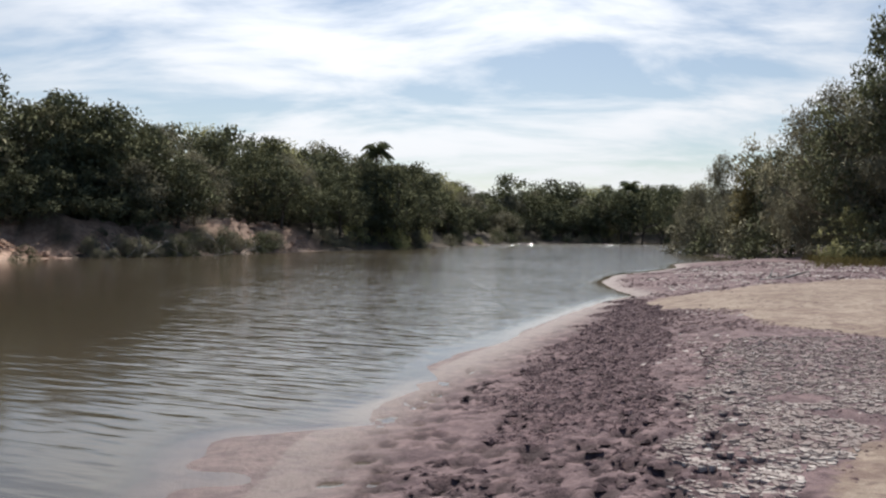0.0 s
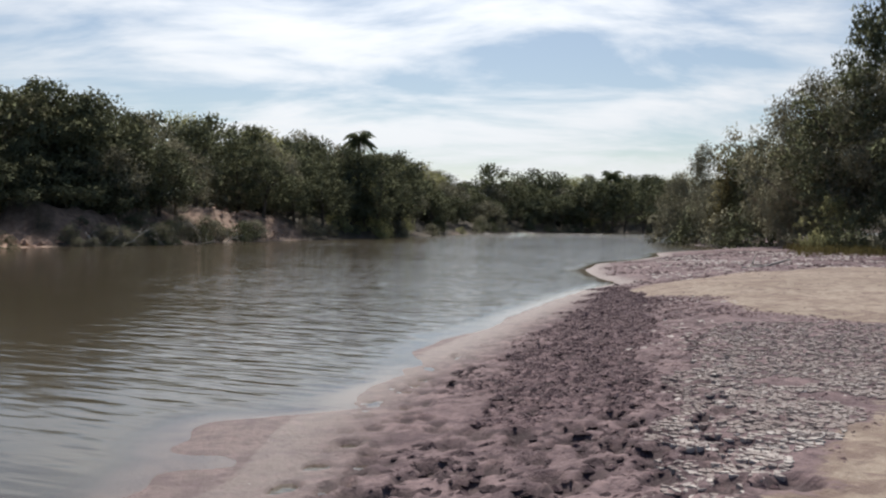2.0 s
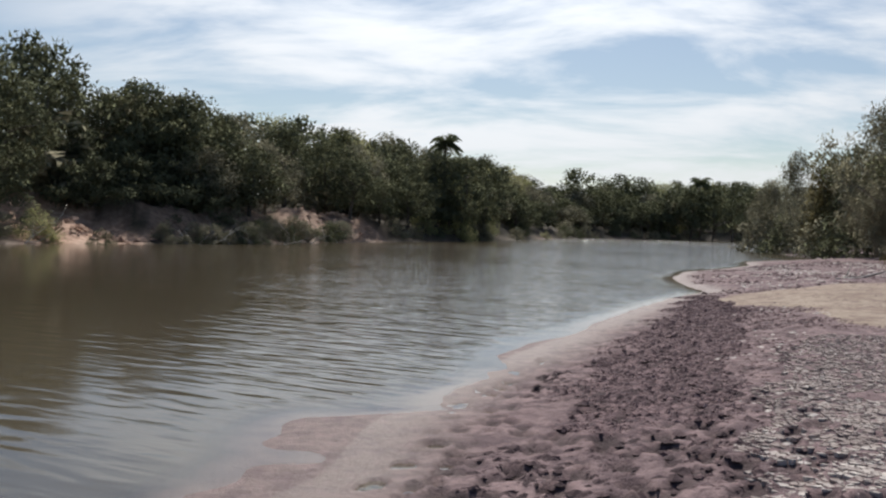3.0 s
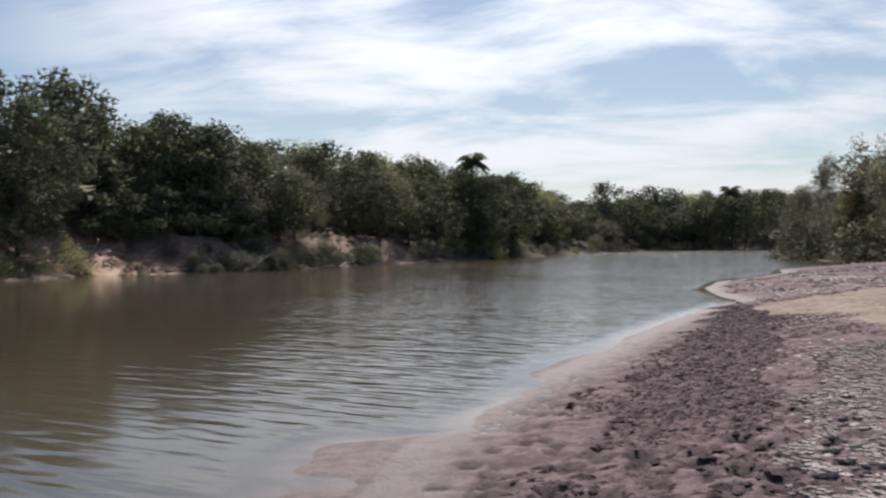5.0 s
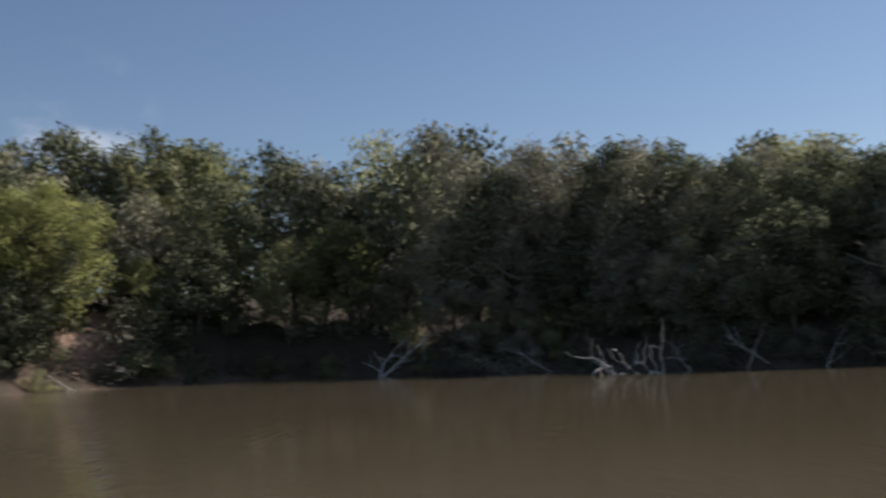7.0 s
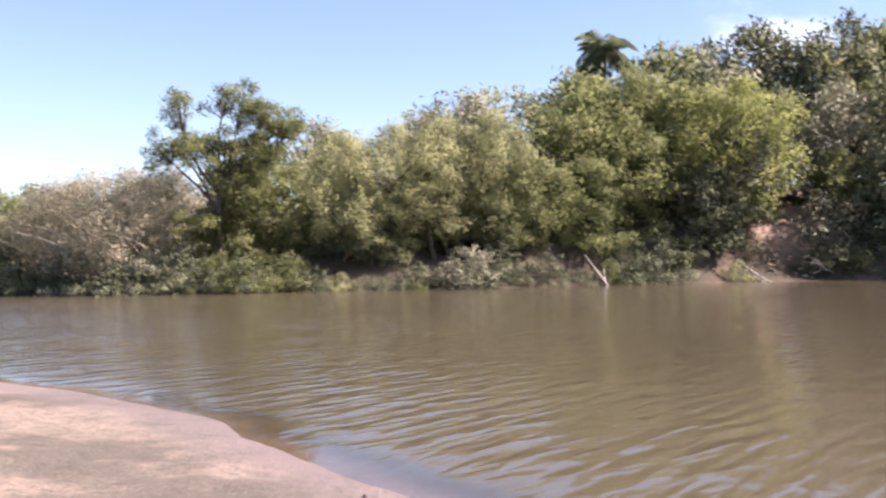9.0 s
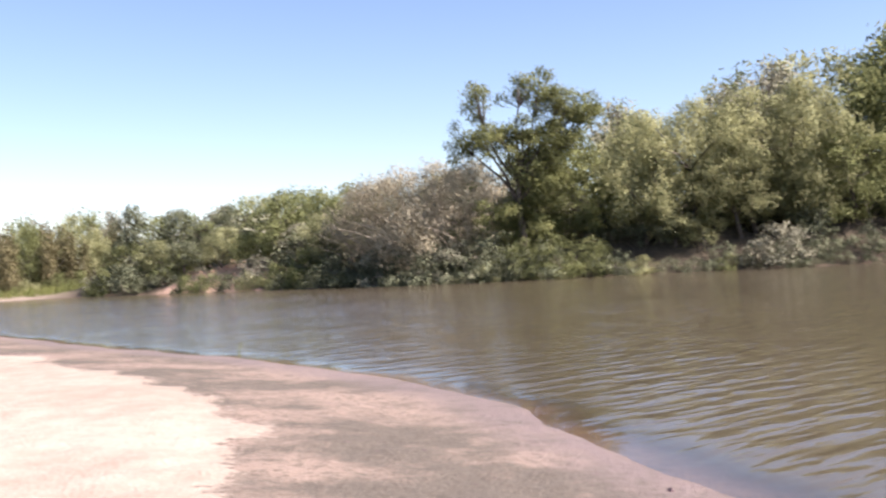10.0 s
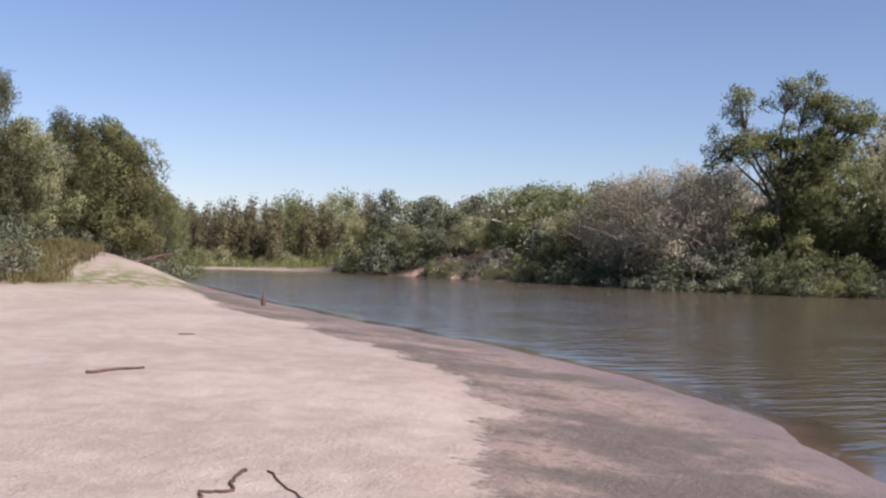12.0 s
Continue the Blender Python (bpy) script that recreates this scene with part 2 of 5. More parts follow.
PLATE, nt, out = material("dried_mud")
place = nt.add("ShaderNodeNewGeometry").outputs["Position"]
shade = nt.math("ADD", nt.math("MULTIPLY", nt.add("ShaderNodeObjectInfo").outputs["Random"], 0.4), nt.math("ADD", nt.math("MULTIPLY", nt.add("ShaderNodeNewGeometry").outputs["Random Per Island"], 0.3), nt.math("MULTIPLY", nt.noise(place, 1.6, 3.0), 0.5)))
col = nt.mix(nt.ramp(shade, 0.35, 0.95), (0.33, 0.275, 0.25), (0.68, 0.62, 0.565))
col = nt.mix(nt.math("MULTIPLY", nt.ramp(nt.noise(place, 26.0, 4.0), 0.5, 0.7), 0.5), col, (0.17, 0.12, 0.11))
bump = nt.add("ShaderNodeBump", {}, Height=nt.noise(place, 40.0, 4.0), Strength=0.5, Distance=0.01)
nt.link(nt.add("ShaderNodeBsdfPrincipled", {}, Base_Color=col, Roughness=0.95, Specular_IOR_Level=0.15, Normal=bump.outputs[0]).outputs[0], out.inputs[0])

CLOD, nt, out = material("mud_clods")
place = nt.add("ShaderNodeNewGeometry").outputs["Position"]
col = nt.mix(nt.add("ShaderNodeNewGeometry").outputs["Random Per Island"], (0.058, 0.030, 0.037), (0.26, 0.175, 0.172))
bump = nt.add("ShaderNodeBump", {}, Height=nt.noise(place, 35.0, 4.0), Strength=0.6, Distance=0.02)
nt.link(nt.add("ShaderNodeBsdfPrincipled", {}, Base_Color=col, Roughness=0.9, Specular_IOR_Level=0.2, Normal=bump.outputs[0]).outputs[0], out.inputs[0])

FLAKE, nt, out = material("mud_flakes")
place = nt.add("ShaderNodeNewGeometry").outputs["Position"]
col = nt.mix(nt.add("ShaderNodeNewGeometry").outputs["Random Per Island"], (0.05, 0.03, 0.034), (0.14, 0.09, 0.093))
bump = nt.add("ShaderNodeBump", {}, Height=nt.noise(place, 40.0, 4.0), Strength=0.6, Distance=0.02)
nt.link(nt.add("ShaderNodeBsdfPrincipled", {}, Base_Color=col, Roughness=0.9, Specular_IOR_Level=0.2, Normal=bump.outputs[0]).outputs[0], out.inputs[0])

CLAY, nt, out = material("clay_lumps")
place = nt.add("ShaderNodeNewGeometry").outputs["Position"]
col = nt.mix(nt.add("ShaderNodeNewGeometry").outputs["Random Per Island"], (0.32, 0.195, 0.135), (0.60, 0.41, 0.30))
bump = nt.add("ShaderNodeBump", {}, Height=nt.noise(place, 6.0, 4.0), Strength=0.7, Distance=0.075)
nt.link(nt.add("ShaderNodeBsdfPrincipled", {}, Base_Color=col, Roughness=0.95, Specular_IOR_Level=0.15, Normal=bump.outputs[0]).outputs[0], out.inputs[0])

# silty brown river with wind ripples; clear where it is only a film over the sand
WATER, nt, out = material("river_water")
place = nt.add("ShaderNodeNewGeometry").outputs["Position"]
turned = nt.add("ShaderNodeMapping", {}, Vector=place, Rotation=(0, 0, radians(26))).outputs[0]
swell = nt.noise(nt.add("ShaderNodeMapping", {}, Vector=turned, Scale=(0.95, 3.1, 1.0)).outputs[0], 1.0, 1.0, 0.4, 0.3)
ripple = nt.noise(nt.add("ShaderNodeMapping", {}, Vector=turned, Scale=(1.6, 6.0, 1.0)).outputs[0], 1.0, 1.0, 0.4, 0.3)
windy = nt.add("ShaderNodeAttribute", {"attribute_name": "wind"}).outputs["Fac"]
gust = nt.ramp(nt.noise(nt.add("ShaderNodeMapping", {}, Vector=turned, Scale=(0.05, 0.09, 1.0)).outputs[0], 1.0, 3.0), 0.34, 0.62)
depth = nt.add("ShaderNodeAttribute", {"attribute_name": "depth"}).outputs["Fac"]
calm = nt.ramp(depth, 0.0, 0.06)
wave = nt.math("MULTIPLY", nt.math("MULTIPLY", nt.math("ADD", swell, nt.math("MULTIPLY", ripple, 0.42)), calm), nt.math("MULTIPLY", windy, nt.math("ADD", 0.5, nt.math("MULTIPLY", gust, 0.7))))
bump = nt.add("ShaderNodeBump", {}, Height=wave, Strength=1.0, Distance=0.062)
silt = nt.mix(nt.noise(place, 0.08, 3.0), (0.076, 0.060, 0.038), (0.100, 0.080, 0.050))
body = nt.add("ShaderNodeBsdfPrincipled", {}, Base_Color=silt, Roughness=0.09, IOR=1.333, Specular_IOR_Level=0.5, Normal=bump.outputs[0])
film = nt.add("ShaderNodeBsdfTransparent", {}, Color=(0.86, 0.80, 0.72, 1.0))
shine = nt.add("ShaderNodeBsdfGlossy", {}, Color=(1, 1, 1, 1), Roughness=0.05, Normal=bump.outputs[0])
thin = nt.add("ShaderNodeMixShader", {}, i0=nt.add("ShaderNodeFresnel", {}, IOR=1.333).outputs[0], i1=film.outputs[0], i2=shine.outputs[0])
nt.link(nt.add("ShaderNodeMixShader", {}, i0=nt.ramp(depth, 0.0, 0.045), i1=thin.outputs[0], i2=body.outputs[0]).outputs[0], out.inputs[0])

# ---- mesh helpers ----


def mesh_of(name, verts, faces, mat, smooth=False):
    me = bpy.data.meshes.new(name)
    me.from_pydata([tuple(v) for v in np.asarray(verts, float).tolist()], [], np.asarray(faces).tolist() if isinstance(faces, np.ndarray) else faces)
    me.materials.append(mat)
    if smooth:
        me.polygons.foreach_set("use_smooth", [True] * len(me.polygons))
    me.update()
    return me


def part(name, me, parent, label=""):
    ob = tagged(new(name, me), label)
    ob.parent = parent
    return ob


def vnoise(x, y, seed=0.0):
    """Smooth value noise, 0 to 1, on arrays."""
    ix, iy = np.floor(x), np.floor(y)
    fx, fy = x - ix, y - iy
    fx, fy = fx * fx * (3 - 2 * fx), fy * fy * (3 - 2 * fy)

    def rnd(a, b):
        v = np.sin(a * 127.1 + b * 311.7 + seed * 74.7) * 43758.5453
        return v - np.floor(v)

    low = rnd(ix, iy) * (1 - fx) + rnd(ix + 1, iy) * fx
    high = rnd(ix, iy + 1) * (1 - fx) + rnd(ix + 1, iy + 1) * fx
    return low * (1 - fy) + high * fy


def fbm(x, y, scale, octaves=4, seed=0.0):
    total, weight, amp = 0.0, 0.0, 1.0
    for k in range(octaves):
        total = total + amp * vnoise(x * scale * 2**k + 17.3 * k, y * scale * 2**k - 9.1 * k, seed + k)
        weight, amp = weight + amp, amp * 0.5
    return total / weight


def step(a, b, v):
    k = np.clip((v - a) / (b - a), 0, 1)
    return k * k * (3 - 2 * k)


def tube(verts, faces, path, radii, sides=6):
    """Adds a tapered tube along a path to the lists."""
    path = [Vector(p) for p in path]
    base = len(verts)
    for k, p in enumerate(path):
        way = (path[min(k + 1, len(path) - 1)] - path[max(k - 1, 0)]).normalized()
        a = way.orthogonal().normalized()
        b = way.cross(a)
        for s in range(sides):
            w = 2 * math.pi * s / sides
            verts.append(p + (a * math.cos(w) + b * math.sin(w)) * radii[k])
    for k in range(len(path) - 1):
        for s in range(sides):
            q = (s + 1) % sides
            faces.append((base + k * sides + s, base + k * sides + q, base + (k + 1) * sides + q, base + (k + 1) * sides + s))
    faces.append(tuple(base + (len(path) - 1) * sides + s for s in range(sides)))
    faces.append(tuple(base + s for s in reversed(range(sides))))


def wander(rng, start, way, length, count, bend, sag=0.0):
    """A crooked path of count pieces."""
    p, d, out = Vector(start), Vector(way).normalized(), [Vector(start)]
    for _ in range(count):
        d = (d + Vector((rng.uniform(-bend, bend), rng.uniform(-bend, bend), rng.uniform(-bend, bend) - sag))).normalized()
        p = p + d * (length / count)
        out.append(p.copy())
    return out


def leaves(rng, lobes, count, size, droop=0.0, shell=0.75, narrow=0.5, clump=8, soft=0.92):
    """Leaf blades in sprays over and inside ellipsoid lobes (x, y, z, rx, ry, rz): vertices, faces, and normals that follow the spray."""
    lobes = np.array(lobes, float)
    area = lobes[:, 3] * lobes[:, 4] + lobes[:, 3] * lobes[:, 5] + lobes[:, 4] * lobes[:, 5]
    sprays = max(1, count // clump)
    pick = rng.choice(len(lobes), sprays, p=area / area.sum())
    way = rng.normal(size=(sprays, 3))
    way[:, 2] += 0.45
    way /= np.linalg.norm(way, axis=1)[:, None]
    deep = np.where(rng.random(sprays) < shell, rng.uniform(0.80, 1.08, sprays), rng.uniform(0.25, 0.85, sprays))
    centre = lobes[pick, :3] + way * lobes[pick, 3:] * deep[:, None]
    centre, way = np.repeat(centre, clump, 0), np.repeat(way, clump, 0)
    k = len(centre)
    centre = centre + np.clip(rng.normal(size=(k, 3)), -1.4, 1.4) * size * 1.1
    along = way * 0.6 + rng.normal(size=(k, 3)) * 0.7
    along[:, 2] -= droop
    along /= np.linalg.norm(along, axis=1)[:, None]
    across = np.cross(along, rng.normal(size=(k, 3)))
    across /= np.linalg.norm(across, axis=1)[:, None] + 1e-9
    long = (size * rng.uniform(0.6, 1.35, k))[:, None]
    v = np.stack([centre - along * long * 0.5 + across * long * narrow * 0.5, centre + along * long * 0.6, centre - along * long * 0.5 - across * long * narrow * 0.5], 1)
    own = np.cross(v[:, 1] - v[:, 0], v[:, 2] - v[:, 0])
    own /= np.linalg.norm(own, axis=1)[:, None] + 1e-9
    back = (own * way).sum(1) < 0
    v[back] = v[back][:, ::-1]
    own[back] *= -1
    turn = way * soft + own * (1 - soft)
    turn /= np.linalg.norm(turn, axis=1)[:, None] + 1e-9
    return v.reshape(-1, 3), np.arange(3 * k).reshape(-1, 3), np.repeat(turn, 3, 0)


# ---- the plan of the river, from above ----
FAR_SHORE = [(330, 430), (150, 330), (57, 243), (18, 192), (6, 160), (-5, 115), (-11.5, 99), (-15, 88), (-18.5, 75), (-23.5, 66), (-28, 58.5),
             (-31.5, 47), (-40, 41.5), (-50, 39.5), (-70, 34.5), (-79, 27), (-79.5, 14), (-76, 3), (-71.5, -7), (-69.5, -19), (-67.5, -28), (-69, -40),
             (-71.5, -52), (-75, -66), (-77, -82), (-72, -91), (-52, -96), (-20, -111), (40, -135), (200, -190)]
FAR_HIGH = [2, 2, 2, 2, 2, 2.2, 2.5, 2.4, 2.6, 2.9, 3.0, 2.6, 2.4, 2.4, 3.0, 4.2, 5.0, 4.2, 3.2, 2.6, 2.2, 2.0, 2.1, 2.2, 1.4, 0.5, 0.4, 0.4, 0.5, 0.5]
NEAR_SHORE = [(200, -160), (60, -112), (0, -86), (-30, -71), (-46, -67), (-47.5, -64), (-39, -59), (-36, -50), (-31, -41), (-25.5, -30.5), (-21, -21.5),
              (-17.5, -13.5), (-14.4, -8), (-12, -5), (-9.5, -2.9), (-8, -1.6), (-7, -0.4), (-5.2, 1.2), (-3.4, 3.2), (-2.0, 5.4), (-1.4, 7.2), (-1.3, 9), (-1.0, 11),
              (-0.2, 13.8), (0.8, 17), (2, 20.8), (3.2, 24.6), (4.5, 28.2), (6.3, 32.3), (6.1, 36), (6.5, 41), (8.2, 47.5), (11.5, 54), (14.1, 60), (15.4, 67), (19.5, 74), (24, 79), (25.2, 86), (25.5, 98), (28, 114), (48, 150), (95, 210), (200, 300), (345, 400)]


def shore_distance(x, y, line):
    """Distance to a line of points, and the place along it as a vertex number."""
    best, at = np.full(x.shape, 1e9), np.zeros(x.shape)
    for k, ((ax, ay), (bx, by)) in enumerate(zip(line, line[1:])):
        ux, uy = bx - ax, by - ay
        f = np.clip(((x - ax) * ux + (y - ay) * uy) / (ux * ux + uy * uy), 0, 1)
        d = np.hypot(x - ax - f * ux, y - ay - f * uy)
        closer = d < best
        best, at = np.where(closer, d, best), np.where(closer, k + f, at)
    return best, at


def in_river(x, y):
    ring = FAR_SHORE + NEAR_SHORE
    inside = np.zeros(x.shape, bool)
    for (ax, ay), (bx, by) in zip(ring, ring[1:] + ring[:1]):
        if ay != by:
            inside ^= ((ay > y) != (by > y)) & (x < (bx - ax) * (y - ay) / (by - ay) + ax)
    return inside


PRINTS = []  # hoof prints in the soft mud: x, y, size, turn
prng = random.Random(5)
while len(PRINTS) < 900:
    px, py = prng.uniform(-1.3, 5.5), prng.uniform(4.5, 24)
    side_d = px - float(np.interp(py, [4.5, 7.2, 11, 17, 20.8, 25.5], [-2.4, -1.4, -1.0, 0.8, 2.0, 4.0]))
    if 0.5 < side_d < 4.2 and prng.random() < 1.15 - 0.22 * abs(side_d - 1.9):
        PRINTS.append((px, py, prng.uniform(0.035, 0.09) * (1.25 if py < 9 else 1.0), prng.uniform(0, 3.14)))


def mud_edge(y):
    """Where the dark mud ends and ochre sand begins, up the river."""
    return np.interp(y, [4.0, 5.7, 7.0, 8.0, 9.0, 11.5, 14.0, 15.5, 16.6, 18.0, 20.0, 22.0, 23.0, 24.0, 26.0, 28.5, 31.0], [1.2, 2.1, 2.9, 3.8, 4.7, 6.6, 7.8, 7.2, 6.2, 5.5, 5.8, 6.1, 5.5, 5.0, 5.1, 6.4, 8.0])


def trampled(x, y):
    """How much of the dark churned band of mud lies at a place, 0 to 1."""
    first = np.interp(y, [5.0, 6.9, 8.9, 11.2, 13.7, 17.6, 22.1, 27.0], [0.6, 0.5, 0.55, 0.75, 1.15, 2.1, 3.4, 4.9])
    last = np.interp(y, [5.0, 6.7, 8.7, 11.0, 13.4, 17.3, 22.0, 27.0], [1.0, 1.3, 1.7, 2.3, 2.9, 3.9, 5.0, 5.4])
    blur = (fbm(x, y, 0.9, 3, 51) - 0.5) * 1.3
    inside = step(-0.35, 0.35, x - first + blur) * step(0.5, -0.5, x - last + blur)
    return inside * step(7.0, 10.0, y + blur) * step(31, 27, y)


def terrain(x, y, prints=True):
    """Height above the water, and the soil's zones, on arrays."""
    dn, _ = shore_distance(x, y, NEAR_SHORE)
    df, at = shore_distance(x, y, FAR_SHORE)
    # shorelines are ragged
    wob = (fbm(x, y, 0.55, 3, 3) - 0.5) * 0.7
    wet_side = in_river(x, y)
    near = dn < df
    high = np.interp(at, np.arange(len(FAR_HIGH)), FAR_HIGH)
    d_n = dn + wob * np.clip(dn, 0, 1.0)
    beach = 0.055 * np.minimum(d_n, 1.5) + 0.10 * np.clip(d_n - 1.5, 0, 2.7) + 0.012 * np.clip(d_n - 4.2, 0, 40) + (fbm(x, y, 0.22, 3, 8) - 0.5) * 0.28 * step(2, 9, dn)
    # the grassy mound at the edge of the near wood
    mound = 1.5 * np.exp(-(((x + 20.0) / 3.6) ** 2 + ((y + 35.5) / 4.5) ** 2)) + 0.45 * np.exp(-(((x + 10) / 9.0) ** 2 + ((y + 37) / 6.0) ** 2))
    beach = beach + 0.16 * np.exp(-(((x - 11) / 6.0) ** 2 + ((y - 27) / 5.0) ** 2))
    beach = beach + mound * step(0.5, 3.5, dn)
    ragged = fbm(x, y, 0.33, 4, 5)
    face = np.clip(df / (1.6 + 5.0 * ragged + 5.0 * step(8.9, 9.2, at) * step(10.3, 10.0, at)), 0, 1)
    bank = high * (0.55 + 0.9 * ragged) * face**1.3 + 0.10 * np.clip(df - 6, 0, 45) * np.clip(high / 3.0, 0.1, 1.3) + (ragged - 0.5) * 0.8 * step(1, 6, df)
    flat = step(23.6, 24.6, at)
    bank = bank * (1 - flat) + flat * (0.06 * np.minimum(df, 8) + 0.01 * df)
    land = np.where(near, beach, bank)
    bed = -np.minimum(np.where(near, 0.045, 0.16) * np.where(near, dn, df), 1.5)
    z = np.where(wet_side, bed, land)
    z = z + near * (fbm(x, y, 0.55, 3, 31) - 0.5) * (0.022 + 0.075 * step(0, 5, y) * step(20, 12, y)) * step(3.5, 1.2, dn) * step(0, 12, 60 - np.hypot(x, y))
    grain = step(0.2, 1.0, dn) * near * ~wet_side
    z = z + grain * (fbm(x, y, 2.6, 3, 2) - 0.5) * 0.05
    # zones
    north = step(1.0, 4.5, y)
    reach = 5.1 * north + 3.3 * (1 - north) + 2.6 * step(24, 29, y)
    mud_zone = step(0.9, -0.9, d_n - reach + (fbm(x, y, 0.4, 3, 6) - 0.5) * 2.0)
    blur = (fbm(x, y, 0.5, 4, 6) - 0.5) * 1.9
    up_river = np.maximum(step(0.8, -0.8, x - mud_edge(y) + blur), step(27.2, 28.8, y - 0.8 * (x - 5) + blur))
    mud_zone = near * (mud_zone * (1 - north) + up_river * north)
    rough_mud = mud_zone * north * step(0.3, 1.3, dn) * ~wet_side
    z = z + rough_mud * (fbm(x, y, 6.0, 3, 4) - 0.5) * 0.045
    # mask for the painted shade in each print
    hollow_shade = np.zeros_like(z)
    for cx, cy, size, turn in PRINTS if prints else ():
        k = np.nonzero((np.abs(x - cx) < 3 * size) & (np.abs(y - cy) < 3 * size))[0]
        if len(k):
            u = (x[k] - cx) * math.cos(turn) + (y[k] - cy) * math.sin(turn)
            v = -(x[k] - cx) * math.sin(turn) + (y[k] - cy) * math.cos(turn)
            r = np.hypot(u / size, v / (size * 1.25))
            z[k] += -0.45 * size * np.exp(-(r**6)) + 0.10 * size * np.exp(-(((r - 1.35) / 0.35) ** 2))
            hollow_shade[k] = np.maximum(hollow_shade[k], np.exp(-((r / 1.05) ** 6)))
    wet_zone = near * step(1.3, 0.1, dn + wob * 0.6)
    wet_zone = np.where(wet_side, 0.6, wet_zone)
    far_land = ~near & ~wet_side
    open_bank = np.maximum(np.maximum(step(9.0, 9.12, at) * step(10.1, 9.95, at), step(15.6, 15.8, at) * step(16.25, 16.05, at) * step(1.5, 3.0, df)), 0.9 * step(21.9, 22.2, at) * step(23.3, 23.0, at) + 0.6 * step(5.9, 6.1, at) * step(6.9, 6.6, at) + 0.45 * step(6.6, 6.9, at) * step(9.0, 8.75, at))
    forest_shade_zone = far_land * step(0.4 + 9.0 * open_bank, 1.6 + 11.0 * open_bank, df) * (1 - flat * step(9, 4, df))
    # a dark strip at the waterline paints the shade beneath overhanging shrubs
    forest_shade_zone = np.maximum(forest_shade_zone, ~near * step(1.6, 0.6, df) * (1 - open_bank) * (1 - flat) * step(0.68, 0.6, fbm(x, y, 0.25, 3, 61)))
    wood = 1.0 * ((y < -24) & (x > -24 + (y + 30) * 0.4))
    forest_shade_zone = np.maximum(forest_shade_zone, near * wood * step(2.5, 7, dn) * step(-33, -38, y + (ragged - 0.5) * 6))
    clay_zone = ~near * (1 - flat)
    grass_zone = near * step(0.10, 0.4, mound) * step(0.42, 0.6, ragged + 0.15 * mound) + far_land * flat * step(1.5, 4, df) + near * step(30, 45, y) * step(18, 30, x - 0.2 * y)
    z = z + far_land * (1 - flat) * step(0.4, 2.0, df) * (fbm(x, y, 0.7, 4, 71) - 0.5) * 0.7
    z = z + far_land * open_bank * step(9, 4, df) * step(0.1, 1.0, df) * ((fbm(x, y, 0.8, 4, 21) - 0.5) * 1.7)
    return z, (mud_zone, np.where(near, 1 - north, open_bank), grass_zone, hollow_shade), (wet_zone, forest_shade_zone, clay_zone, near * ~wet_side * trampled(x, y))


def ground_z(x, y):
    return float(terrain(np.array([float(x)]), np.array([float(y)]), False)[0][0])


# ---- ground: one sheet to the horizon ----
turns = np.radians(np.concatenate([np.arange(-32, 16, 0.22), np.arange(16, 165, 0.45), np.arange(165, 326, 2.3)]))
reach = np.concatenate([4.6 * 1.0105 ** np.arange(0, 160), 4.6 * 1.0105**159 * 1.03 ** np.arange(1, 90), [600, 1000, 1800, 3500]])
reach = np.concatenate([[0.6, 1.4, 2.4, 3.2], reach])
gx, gy = -np.outer(reach, np.sin(turns)).ravel(), np.outer(reach, np.cos(turns)).ravel()
gz, zone_a, zone_b = terrain(gx, gy)
rows, cols = len(reach), len(turns)
ids = np.arange(rows * cols).reshape(rows, cols)
nxt = np.roll(ids, -1, axis=1)
faces = np.stack([ids[:-1], nxt[:-1], nxt[1:], ids[1:]], -1).reshape(-1, 4)[:, ::-1]
verts = np.stack([gx, gy, gz], -1)
verts = np.vstack([verts, [[0, 0, ground_z(0, 0)]]])
hub = [(rows * cols, int(ids[0, k]), int(nxt[0, k])) for k in range(cols)]
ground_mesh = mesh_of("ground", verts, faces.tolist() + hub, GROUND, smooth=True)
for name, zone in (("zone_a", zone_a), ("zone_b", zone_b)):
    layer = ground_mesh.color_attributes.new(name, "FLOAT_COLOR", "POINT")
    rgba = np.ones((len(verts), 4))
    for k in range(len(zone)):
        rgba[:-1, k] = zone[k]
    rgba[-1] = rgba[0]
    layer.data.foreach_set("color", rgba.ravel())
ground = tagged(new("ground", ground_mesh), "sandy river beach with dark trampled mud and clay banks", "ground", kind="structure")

# ---- water ----
wreach = np.concatenate([[1.0], 4.0 * 1.022 ** np.arange(0, 125), 4.0 * 1.022**124 * 1.06 ** np.arange(1, 32)])
wturns = np.radians(np.concatenate([np.arange(-34, 165, 0.5), np.arange(165, 326, 4.0)]))
wx, wy = -np.outer(wreach, np.sin(wturns)).ravel(), np.outer(wreach, np.cos(wturns)).ravel()
wz = terrain(wx, wy)[0]
ids = np.arange(len(wx)).reshape(len(wreach), len(wturns))
nxt = np.roll(ids, -1, axis=1)
faces = np.stack([ids[:-1], nxt[:-1], nxt[1:], ids[1:]], -1).reshape(-1, 4)[:, ::-1]
keep = (wz[faces].min(axis=1) < 0.02)
water_mesh = mesh_of("water", np.stack([wx, wy, np.zeros_like(wx)], -1), faces[keep], WATER, smooth=True)
layer = water_mesh.attributes.new("depth", "FLOAT", "POINT")
layer.data.foreach_set("value", np.maximum(-wz, 0))
layer = water_mesh.attributes.new("wind", "FLOAT", "POINT")
bearing = np.degrees(np.arctan2(-wx, wy))
